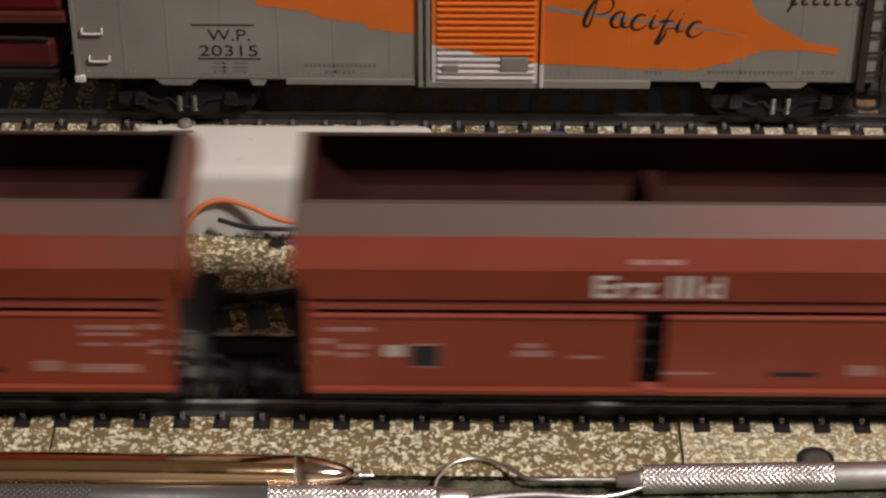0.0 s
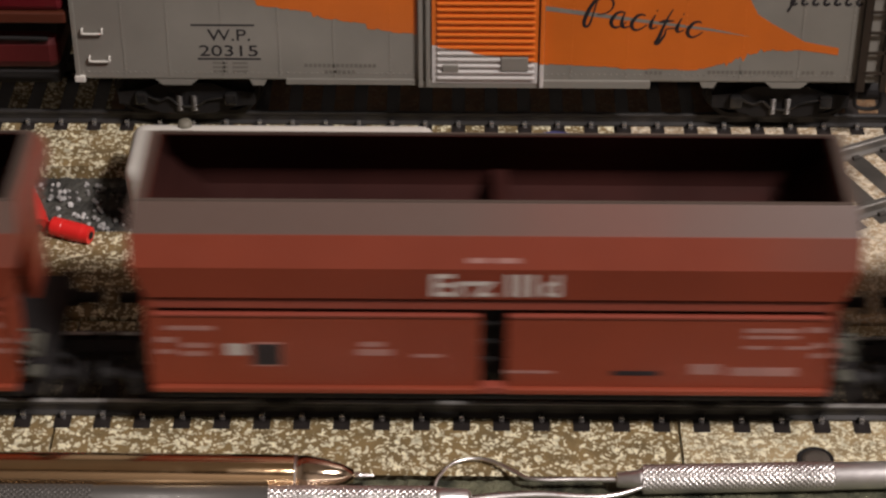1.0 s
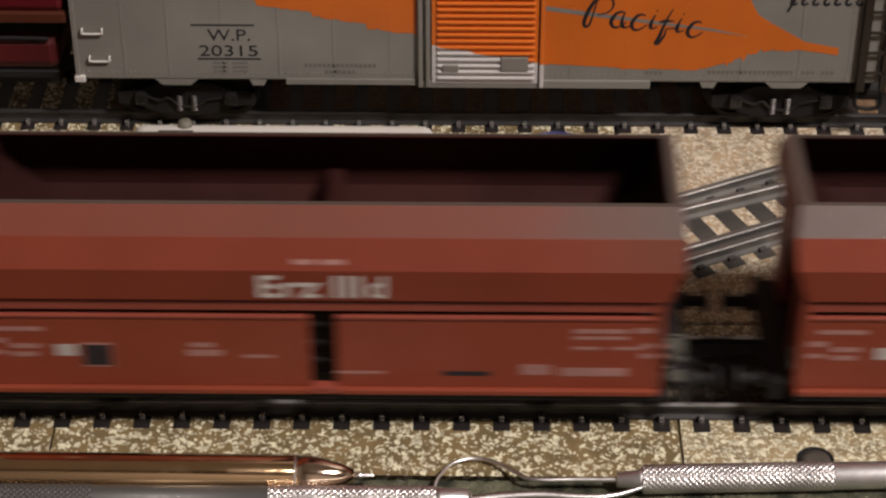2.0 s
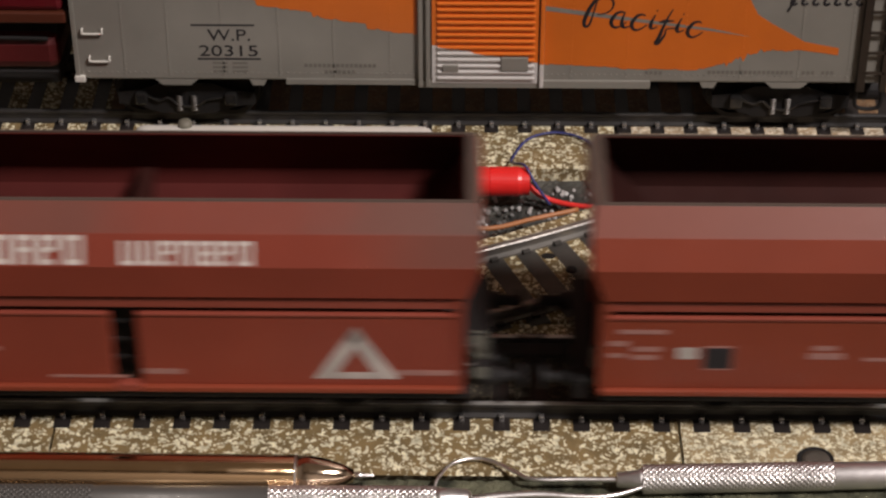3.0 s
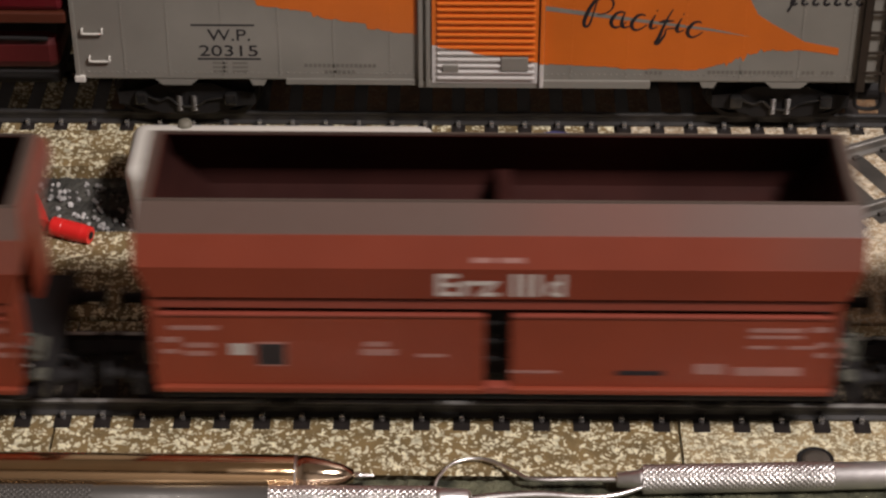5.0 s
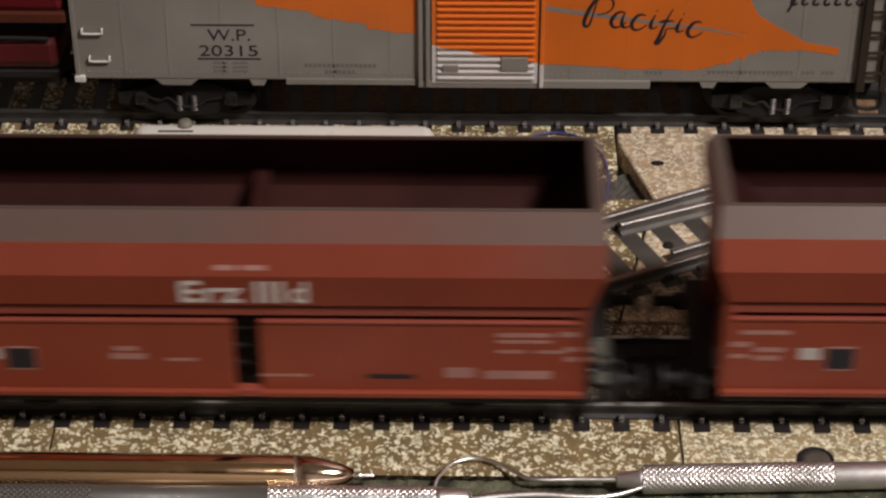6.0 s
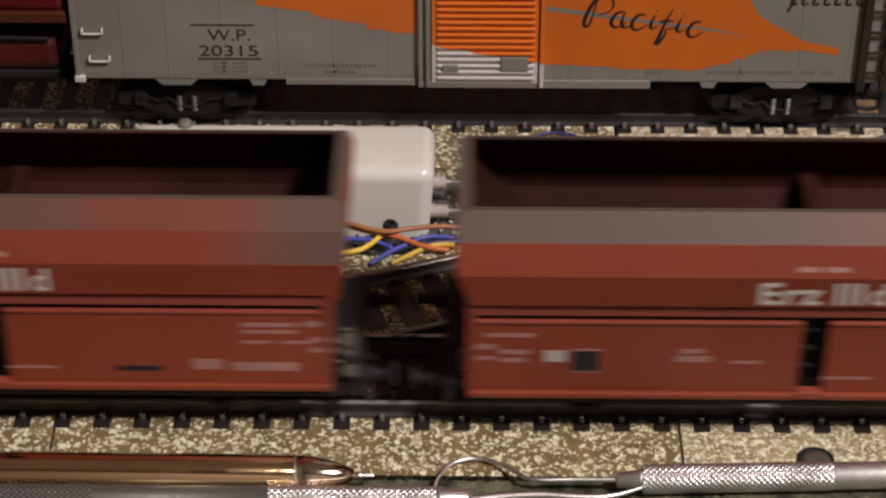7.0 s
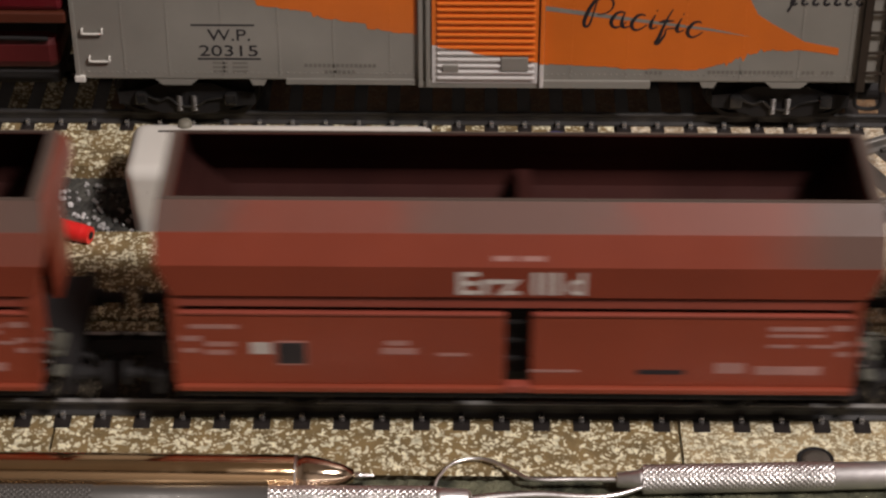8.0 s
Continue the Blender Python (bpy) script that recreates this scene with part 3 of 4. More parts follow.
        prism([(5.2, 7.2), (8.0, 7.2), (6.6, 9.8)], 0.07, "y", tri)
        place(part("emblem", tri, PALE, w), 29.0, F - 0.06, 9.4)
        bar_marks(w, [(-50, 17.2, 5.0, 0.7), (-50, 16.0, 6.5, 0.7), (-50, 14.8, 8.5, 0.8), (-33, 17.2, 12.0, 0.7), (-33, 16.0, 6.5, 0.5), (-32, 13.4, 12.5, 0.8), (-38, 11.0, 14.0, 2.0),
                      (-45, 9.6, 11.0, 0.6), (2.6, 9.0, 6.0, 1.0), (41, 9.0, 10.0, 1.0), (-12, 8.2, 12.0, 0.5)], PINK)
    else:
        for text, x, wd in (("Erz", -9.3, 9.4), ("III", 2.0, 4.3), ("d", 7.3, 2.6)):
            slanted(letters("lettering", text, wd, 4.3, WHITE, w, bold=0.02), x, 0, 26.0, OUTER[1], OUTER[2])
        for x, wd in ((-4.0, 3.2), (0.2, 3.6)):
            bm = box(0, wd, 0, 0.05, 0, 0.8)
            slanted(part("marking", bm, PINK, w), x, 0, 32.1, OUTER[2], OUTER[3])
        bar_marks(w, [(-50.5, 17.6, 7.5, 0.8), (-52.8, 15.2, 4.0, 1.0), (-52.6, 13.0, 3.4, 0.8), (-48.2, 14.2, 4.6, 0.9), (-48.2, 12.6, 4.0, 0.9), (-20.4, 14.6, 3.6, 0.9), (-21.0, 12.9, 5.4, 1.2), (-12.4, 12.6, 4.6, 0.6),
                      (1.9, 9.6, 7.4, 0.5), (38.5, 17.8, 8.4, 0.8), (38.5, 16.6, 8.4, 0.6), (38.5, 14.6, 4.4, 0.6), (44.6, 14.6, 4.6, 0.6), (48.0, 17.9, 3.4, 1.0), (30.6, 9.6, 4.6, 2.0), (36.8, 9.4, 10.2, 1.6), (49.0, 15.0, 4.0, 0.9), (49.0, 13.0, 4.0, 0.9)], PINK)
        bar_marks(w, [(-41.2, 12.8, 3.2, 2.2)], PALE)
        frame_plate = part("data_plate", box(0, 4.6, -0.06, 0.02, 0, 4.6), PINK, w)
        place(frame_plate, -37.2, F, 11.8)
        place(part("field", box(0.15, 4.45, -0.1, -0.05, 0.3, 4.3), INK, frame_plate, "black field of the data plate"), 0, 0, 0)
        bar_marks(w, [(18.6, 9.3, 7.2, 0.9)], INK)
    return w


ORE = hopper_wagon()
CEMENT = hopper_wagon(True)
RAILHEAD = BEDTOP + 2.5
START = [32.2, -94.0, -220.4, -346.8, -473.2, -599.6, -726.0, -852.4]
WAGONS = [ORE]
for i in range(1, 8):
    WAGONS.append(CEMENT if i == 3 else copy_thing(ORE, Matrix.Identity(4)))
# two of the ore wagons have lost part of their dust
for i, mat in zip((2, 6), RED_PATCHY):
    for body in [o for o in WAGONS[i].children if o.name.startswith("hopper_body")]:
        body.material_slots[0].link = "OBJECT"
        body.material_slots[0].material = mat



# ---- boxcar ----
def boxcar():
    c = base("boxcar", "silver-grey model boxcar with an orange feather emblem", "railway wagon", 3.2, 88, BEDTOP + 2.5)
    L0, L1, Z0, Z1, W = -72.7, 79.0, 10.7, 52.0, 15.0
    part("body", box(L0, L1, -W, W, Z0, Z1, 0.4), GREY, c)
    part("roof", prism([(-W - 0.5, 52.0), (W + 0.5, 52.0), (W + 0.5, 52.8), (0, 55.0), (-W - 0.5, 52.8)], L1 - L0 + 1, "x"), GREY, c).location.x = (L0 - 0.5) * MM
    # sheets are lapped: a thin strip at each seam with its row of rivets, painted over where the feather crosses
    def edge_low(x):
        return float(np.interp(x, (-45, -39, -9, 14.6, 27, 30, 43.3, 49.7, 55, 62, 70), (29.0, 27.3, 20.2, 14.6, 13.9, 13.6, 13.4, 15.2, 17.6, 17.9, 16.7)))

    def edge_high(x):
        return float(np.interp(x, (-45, 50, 52.3, 53.9, 57, 61.4, 63, 70), (48, 33, 28.3, 25.3, 23.2, 20.6, 19.6, 18.2)))

    def riveting(spots, mat):
        bm = bmesh.new()
        for x, z in spots:
            own = bmesh.new()
            bmesh.ops.create_icosphere(own, subdivisions=1, radius=0.17)
            moved(own, Matrix.Translation((x, -W - 0.02, z)))
            merge(own, bm)
        tagged(part("riveting", bm, mat, c), kind="stuff")

    plain, painted = [(L0 + 1 + k * 1.1, Z0 + 1.6) for k in range(int((L1 - L0) / 1.1))], []
    for x in (-63.6, -55.3, -45.1, -34.6, -24.4, -13.9, -9.4, 19.9, 30.2, 40.8, 51.6, 62.4, 71.6):
        part("seam", box(x - 0.28, x + 0.28, -W - 0.04, -W + 0.1, Z0 + 0.3, Z1 - 0.5), GREY, c)
        rows = [(x, Z0 + 1.2 + k * 1.1) for k in range(36)]
        if x == -45.1:
            rows = [r for r in rows if r[1] > 24 or r[1] < 11]
        for r in rows:
            (painted if -45 < x < 69 and edge_low(x) < r[1] < edge_high(x) else plain).append(r)
    riveting(plain, GREY)
    riveting(painted, ORANGE)
    # side sill with its deeper tabs at the bolsters
    part("side_sill", box(-33.6, -9.0, -W - 0.15, -W + 0.6, Z0 - 0.9, Z0 + 0.4, 0.12), GREY, c)
    part("side_sill", box(-8.8, 34.8, -W - 0.35, -W + 0.6, Z0 - 1.3, Z0 + 0.4, 0.15), GREY, c)
    for x, wide in ((-54.2, 4.0), (-38.8, 1.6), (45.7, 1.6), (60.4, 4.0)):
        part("sill_tab", prism([(x - wide, 0), (x + wide, 0), (x + wide * 0.66, -1.2), (x - wide * 0.66, -1.2)], 0.8, "y"), GREY, c).location = (0, (-W + 0.05) * MM, Z0 * MM)
    # ribbed sliding door in its tracks
    door = part("door", box(-6.2, 13.6, -W - 0.5, -W + 0.2, Z0 - 0.2, Z1 - 1.5, 0.15), DOOR, c, "ribbed door painted orange over grey")
    for k in range(30):
        z = Z0 + 0.75 + k * 1.32
        part("rib", box(-5.2, 13.0, -W - 0.95, -W - 0.45, z, z + 0.62, 0.2), DOOR, door)
    for x0, x1, z0, z1 in ((6.7, 11.8, 13.5, 16.4), (-4.2, -1.2, 13.3, 14.7)):
        part("placard_board", box(x0, x1, -W - 1.1, -W - 0.4, z0, z1, 0.12), GREY, door, "small smooth grey placard board")
    for x in (-8.3, -6.9, 14.3):
        part("door_post", box(x - 0.4, x + 0.4, -W - 0.9, -W + 0.1, Z0 - 0.9, Z1 - 1.0, 0.15), GREY if x < 0 else DOOR, c)
    # grab irons
    for x, z in ((-71.0, 21.2), (-70.1, 15.3)):
        g = part("grab_iron", tube([(0, 0.4, 0.35), (0, -0.5, 0.35), (0, -0.6, -0.1), (0.3, -0.6, -0.4), (3.4, -0.6, -0.4), (3.7, -0.6, -0.1), (3.7, -0.5, 0.35), (3.7, 0.4, 0.35)], 0.2), BOXWHITE, c)
        place(g, x, -W, z)
    part("corner_strap", box(L0 - 0.3, L0 + 0.5, -W - 0.3, -W + 0.6, Z0 - 0.3, Z1, 0.1), GREY, c)
    part("corner_foot", box(L0 - 0.6, L0 + 1.4, -W - 0.5, -W + 0.6, Z0 - 0.5, Z0 + 0.9, 0.2), BOXWHITE, c)
    ladder = part("ladder", box(73.2, 74.8, -W - 1.2, -W + 0.1, Z0 - 1.2, Z1, 0.15, box(77.6, 78.9, -W - 1.2, -W + 0.1, Z0 - 1.2, Z1, 0.15)), BROWNLADDER, c, "dark brown side ladder")
    for k in range(9):
        part("rung", box(74.4, 78.2, -W - 1.2, -W - 0.8, Z0 + 2.6 + k * 4.3, Z0 + 3.1 + k * 4.3), BROWNLADDER, ladder)
    # feather: ragged edge from a few swelling curves
    rnd = random.Random(4)

    def feather(x0, x1, sy):
        low, high = [], []
        n = 130
        for i in range(n + 1):
            x = x0 + (x1 - x0) * i / n
            rag = (0.35 if x < 48 else 1.6) * noise.noise(Vector((x * (0.35 if x < 48 else 1.3), 3, 0))) + (0.5 * max(0.0, noise.noise(Vector((x * 0.9, 9, 0)))))
            lo = edge_low(x) + rag * (x < 61)
            if x < -8:
                # brush tufts: each runs flat, then drops to the next
                lo += 1.1 * (((x + 38.5) / 10.2) % 1) - 0.5
            hi = edge_high(x)
            low.append((x, min(lo, hi - 0.3)))
            high.append((x, hi))
        bm = bmesh.new()
        va = [bm.verts.new((x, sy, z)) for x, z in low]
        vb = [bm.verts.new((x, sy, z)) for x, z in high]
        for i in range(n):
            bm.faces.new((va[i], va[i + 1], vb[i + 1], vb[i]))
        ext = bmesh.ops.extrude_face_region(bm, geom=bm.faces[:])
        bmesh.ops.translate(bm, vec=(0, -0.035, 0), verts=[v for v in ext["geom"] if isinstance(v, bmesh.types.BMVert)])
        return bm
    part("feather_emblem", feather(-45, -8.9, -W - 0.02), ORANGE, c, "orange painted feather")
    part("feather_emblem", feather(14.8, 69.4, -W - 0.02), ORANGE, c, "orange painted feather")
    # one pale quill streak
    part("quill_streak", prism([(14.8, 25.9), (45.7, 21.8), (53.0, 20.6), (45.7, 22.3), (14.8, 26.9)], -0.07, "y"), GREY, c).location.y = -W * MM
    # reporting marks
    for t, x, z, wd, h in (("W.P.", -47.8, 19.2, 7.9, 2.4), ("20315", -49.5, 15.9, 10.9, 2.3)):
        place(letters("lettering", t, wd, h, INK, c), x, -W - 0.05, z)
    for x, z in ((-50.8, 22.3), (-49.9, 15.1)):
        place(part("rule", box(0, 11.8, -0.05, 0, 0, 0.35), INK, c), x, -W, z)
    for z in (14.2, 13.3, 12.4):
        for x, wd in ((-47.2, 2.8), (-43.5, 2.9)):
            place(part("marking", box(0, wd, -0.04, 0, 0, 0.4), FAINT, c), x, -W, z)
    for x, z, wd in ((-30.0, 13.6, 13.3), (-26.3, 12.2, 5.8), (45.4, 12.6, 15.4), (63.0, 12.6, 2.4), (66.6, 12.6, 2.0), (33.7, 12.4, 3.2)):
        k = 0.0
        while k < wd:
            place(part("marking", box(0, 0.6, -0.04, 0, 0, 0.75), FAINT, c), x + k, -W, z)
            k += 0.85
    # dark brush script on the feather, from loose strokes
    def stroke(pts, r):
        bm = moved(tube(pts, r, None, 8, 6), Matrix.Diagonal((1, 0.12, 1, 1)))
        place(part("script_stroke", bm, INK, c), 0, -W - 0.09, 0)

    def swell(f):
        return 0.15 + 0.24 * math.sin(math.pi * min(1, f * 1.1)) ** 2

    def script(u, *pts):
        """A stroke from points in millimetres right of u and over the sinking base line."""
        stroke([(u + a, 0, 25.2 - 0.139 * (u - 22.4) + b) for a, b in pts], swell)

    script(22.4, (1.9, 3.2), (1.3, 0.8), (0.7, -1.6), (0.2, -2.5), (-0.4, -2.3), (-0.4, -1.2), (0.3, 0.9), (1.4, 2.8), (2.7, 3.6), (4.2, 3.4), (4.8, 2.3), (4.4, 1.0), (3.2, 0.2), (1.9, 0.0))
    for u in (26.8, 30.6, 41.0):
        script(u, (2.6, 0.9), (2.0, 1.2), (1.0, 0.8), (0.2, -0.5), (0.2, -1.5), (0.9, -2.1), (1.9, -1.8), (2.9, -1.0))
    script(26.8, (2.6, 1.2), (2.1, -0.6), (2.2, -1.7), (2.8, -2.1), (3.9, -1.6))
    for u in (34.0, 38.9):
        script(u, (1.0, 1.6), (0.4, 0.2), (0.2, -0.9), (0.6, -1.3), (1.5, -0.9))
        script(u, (1.2, 2.5), (1.4, 2.4))
    script(35.6, (2.6, 3.0), (1.8, 1.4), (0.9, -1.0), (0.1, -3.4), (-0.3, -4.1), (0.3, -4.1), (1.3, -2.4), (1.6, -1.2), (3.2, -1.0))
    script(35.6, (0.1, 0.3), (1.4, 0.5), (2.9, 0.6))
    x = 59.0
    for i in range(7):
        z = 27.4
        stroke([(x + 1.5, 0, z + 2.4), (x + 0.75, 0, z + 0.5), (x + 1.3, 0, z + 0.1), (x + 1.8, 0, z + 0.4)], 0.26)
        x += 2.0
    stroke([(60.4, 0, 28.6), (59.2, 0, 26.0)], 0.25)
    # underframe and two trucks
    part("underframe", box(L0 + 2, L1 - 2, -11, 11, Z0 - 2.5, Z0 - 0.1, 0.2), BLACK, c)
    part("centre_sill", box(-34, 46, -3, 3, 3.5, Z0 - 2.5, 0.3), BLACK, c)
    for x in (-53.0, 60.0):
        truck = part("truck", box(x - 5, x + 5, -9, 9, 4.5, 7.5, 0.4), BLACK, c)
        for s in (-1, 1):
            side = prism([(-13, 3.6), (-9.5, 3.2), (-5, 1.6), (5, 1.6), (9.5, 3.2), (13, 3.6), (13, 6.2), (9, 6.6), (5, 8.2), (-5, 8.2), (-9, 6.6), (-13, 6.2)], 1.4, "y")
            place(part("side_frame", side, BLACK, truck), x, s * 11.5 - 0.7, 0)
            lever = tube([(-7.5, 0, 5.6), (-5.2, 0, 4.6), (-3.4, 0, 5.2), (-1.5, 0, 3.6), (1.6, 0, 3.4), (4.0, 0, 4.8), (7.2, 0, 5.4)], 0.3)
            place(part("brake_lever", lever, GLOSS, truck), x, s * 12.6, 0)
            for k in (-8.5, 8.5):
                place(part("journal_box", box(-1.2, 1.2, -0.9, 0.9, -1.2, 1.3, 0.4), GLOSS, truck), x + k, s * 12.6, 5.2)
            for k in (-1.4, 1.4):
                place(part("spring", tube([(0.55 * math.cos(a * 1.05), 0.55 * math.sin(a * 1.05), a * 0.085) for a in range(42)], 0.17, None, 6, 2), DARKSTEEL, truck), x + k, s * 12.3, 2.2)
        for k in (-8.5, 8.5):
            wheelset = place(part("wheelset", turned([(-10.5, 0.9), (10.5, 0.9)], "y", 10), BLACK, truck), x + k, 0, 5.3)
            for s in (-1, 1):
                part("wheel", turned([(7.3 * s, 6.0), (7.9 * s, 5.8), (8.0 * s, 5.3), (10.1 * s, 5.2), (10.1 * s, 4.3), (9.6 * s, 4.0), (9.6 * s, 1.0)], "y", 22), BLACK, wheelset)
    part("coupler", box(L1 - 3, L1 + 8, -2.0, 2.0, 4.0, 7.0, 0.3), BLACK, c)
    part("brake_cylinder", moved(turned([(0, 2.2), (8, 2.2), (8.5, 1.4)], "x", 16), Matrix.Translation((71, -9.0, 6.0))), BLACK, c)
    part("stirrup_step", tube([(73.9, -W + 0.2, 10.5), (73.9, -W + 0.2, 5.6), (78.2, -W + 0.2, 5.6), (78.2, -W + 0.2, 10.5)], 0.4), BLACK, c)
    part("coupler", box(L0 - 7, L0 + 3, -1.5, 1.5, 4.4, 6.6, 0.3), BLACK, c)
    return c


boxcar()


# ---- diverging track ----
def turnout():
    """A curve that leaves the running track: radius 268 mm about (-95, 272.7), then straight."""
    t = base("turnout_track", "diverging turnout track with shiny nickel rails", "track", 0, 0, BEDTOP, kind="structure")
    cx, cy, r0 = -95.0, 272.7, 268.25
    bend = math.radians(26.5)

    def at(s, off):
        """Point s mm along the curve from its tangent point; off: to the near side."""
        if s < r0 * bend:
            a = s / r0
            return cx + (r0 + off) * math.sin(a), cy - (r0 + off) * math.cos(a), a
        k = s - r0 * bend
        return (cx + (r0 + off) * math.sin(bend) + k * math.cos(bend), cy - (r0 + off) * math.cos(bend) + k * math.sin(bend), bend)

    section = [(-1.1, 0), (1.1, 0), (1.1, 0.35), (0.35, 0.7), (0.35, 1.6), (0.68, 1.9), (0.66, 2.35), (0.5, 2.5), (-0.5, 2.5), (-0.66, 2.35), (-0.68, 1.9), (-0.35, 1.6), (-0.35, 0.7), (-1.1, 0.35)]

    def rail(off0, s0, s1, off1=None):
        bm = bmesh.new()
        rings = []
        n = 40
        for i in range(n + 1):
            s = s0 + (s1 - s0) * i / n
            off = off0 + ((off1 if off1 is not None else off0) - off0) * i / n
            ring = []
            for u, z in section:
                x, y, a = at(s, off + u)
                ring.append(bm.verts.new((x, y, z + 0.03)))
            rings.append(ring)
        for p, q in zip(rings, rings[1:]):
            for i in range(len(section)):
                j = (i + 1) % len(section)
                bm.faces.new((p[i], p[j], q[j], q[i]))
        bm.faces.new(rings[0])
        bm.faces.new(rings[-1])
        part("rail", bm, RAIL, t)

    rail(-8.75, 48, 250)
    rail(8.75, 86, 250)
    rail(-5.6, 134, 176, -3.2)
    rail(5.9, 138, 168)
    s = 52.0
    while s < 240:
        lo, hi = -12.3, 12.3
        while at(s, hi)[1] < 13.2 and hi > -8:
            hi -= 0.5
        x, y, a = at(s, 0)
        bm = box(-1.9, 1.9, -hi, -lo, -1.6, 0.09, 0.2)
        for off in (-8.75, 8.75):
            for k in (-1.35, 1.35):
                if hi > off + k:
                    box(-0.75, 0.75, -(off + k) - 0.45, -(off + k) + 0.45, 0.05, 0.8, 0.12, bm)
        place(part("tie", bm, TIE_GREY, t), x, y, 0, 0, 0, math.degrees(a))
        s += PITCH
    # switch-machine plate and small bolt holes
    for s, off in ((121, 0.5), (128, -2.5), (140, 1.5)):
        x, y, a = at(s, off)
        place(part("bolt_head", turned([(0.1, 1.0), (0.4, 0.9), (0.5, 0.5)], "z", 12), BLACK, t), x, y, 0.05)


turnout()


def dark_hole(name, x, y, rx, ry):
    bm = turned([(-0.3, 1.0), (0.06, 1.0), (0.1, 0.7)], "z", 18)
    moved(bm, Matrix.Diagonal((rx, ry, 1, 1)))
    tagged(place(part(name, bm, BLACK), x, y, BEDTOP), "small black screw sunk in the ballast foam", "screw", group="screws in the track bed")


for x, y, rx, ry in ((-30.2, 38.4, 1.6, 1.3), (-41.3, 27.5, 2.0, 1.6), (-72.4, 28.2, 2.2, 1.7), (18.2, 35.2, 1.3, 0.9), (39.6, 65.4, 1.3, 0.9)):
    dark_hole("screw", x, y, rx, ry)


def recessed_ring(x, y, r):
    """A hole in the foam: its rim's shadow as a dark ring round a shallow tan dish."""
    # black ring and dark dish put the hole's shade into colour
    ring = turned([(-0.4, r), (0.25, r), (0.3, r * 0.93), (0.2, r * 0.8), (-0.4, r * 0.74)], "z", 36)
    ob = tagged(place(part("mounting_ring", ring, BLACK), x, y, BEDTOP), "black ring for the shadowed rim of a hole in the ballast foam", "ring")
    part("dish", turned([(-0.3, r * 0.78), (0.21, r * 0.78), (0.16, r * 0.4), (0.14, 0.1)], "z", 30), TAN, ob, "shallow grey-tan dish", smooth=True)


recessed_ring(58.6, -19.2, 2.9)


# ---- ivory control box ----
PEGGREY = material("dull_pink_beige_plastic", (0.36, 0.31, 0.28), 0.5)
STUD = material("dull_beige_plastic", (0.14, 0.13, 0.10), 0.6)


def control_box():
    c = base("control_box", "ivory plastic control box with rounded corners", "control box", -29.9, 53.7, 0.4)
    bm = box(-28.2, 27.9, -8.5, 8.5, 0, 15.7)
    for v in bm.verts:
        if v.co.z < 1:
            v.co.x *= 0.955
    bmesh.ops.bevel(bm, geom=[e for e in bm.edges if e.verts[0].co.z > 1 or e.verts[1].co.z > 1], offset=2.6, segments=6, affect="EDGES", profile=0.5)
    # the housing is open underneath, where it stands on the ground
    bmesh.ops.delete(bm, geom=[f for f in bm.faces if f.normal.z < -0.9], context="FACES_ONLY")
    part("housing", bm, BOXWHITE, c, smooth=True)
    place(part("stud", turned([(-0.5, 1.4), (0.5, 1.35), (1.0, 1.1), (1.2, 0.4)], "z", 18), STUD, c, "dull beige stud", smooth=True), -18.3, 6.6, 15.6)
    part("slot", box(-23.0, -16.6, 4.2, 4.7, 15.2, 15.76), BLACK, c, "dark slot in the lid")
    for y, z, l in ((0.9, 7.2, 2.6), (-4.6, 4.6, 3.0)):
        peg = place(part("peg", turned([(0, 1.25), (l, 1.2), (l + 0.2, 0.9)], "x", 16), PEGGREY, c, "dull pinkish peg"), 27.0, y, z)
        part("pin", turned([(l, 0.5), (l + 3.0, 0.5)], "x", 10), STEEL, peg, "bright metal pin")


control_box()


def plug(x, y, z, aim, length, label, r=2.75):
    """A banana plug from (x, y, z) along aim."""
    p = tagged(new("banana_plug"), label, "plug", "plugs of the control box")
    way = Vector(aim).normalized()
    p.matrix_basis = Matrix.Translation((x * MM, y * MM, z * MM)) @ way.to_track_quat("X", "Z").to_matrix().to_4x4()
    prof = [(0, r * 0.58), (0, r * 0.91), (0.3, r), (length * 0.28, r), (length * 0.3, r * 0.95), (length * 0.32, r), (length * 0.8, r), (length * 0.86, r * 0.95), (length, r * 0.93), (length, r * 0.5)]
    part("sleeve", turned(prof, "x", 28), PLUGRED, p, smooth=False)
    for a in (-0.2, length - 0.3):
        part("socket", turned([(a, r * 0.42), (a + 0.5, r * 0.42)], "x", 14), BLACK, p)
    return p


plug(4.6, 55.0, 7.6, (1, 0.01, 0), 10.6, "scarlet banana plug pushed on the pin of the control box")
plug(-79.0, 52.0, 9.4, (5.2, -10.2, -3.4), 12.4, "scarlet banana plug leaning on the gravel and track bed")


def wire(name, label, points, mat, r=0.62):
    ob = part(name, tube(points, r), mat, smooth=True)
    return tagged(ob, label, "wire", "loose wires by the control box")


wire("wire", "orange wire arching before the control box", [(-47, 42.6, 5.6), (-44, 43.6, 9.4), (-40, 44.3, 10.3), (-35, 43.4, 9.5), (-29.5, 41.9, 7.8), (-22, 41.8, 7.0), (-18.2, 41.5, 7.0), (-14.1, 39.9, 6.9), (-9.0, 38.4, 6.8), (-3.9, 35.7, 6.6), (0.5, 35.4, 6.0)], W_ORANGE, 0.48)
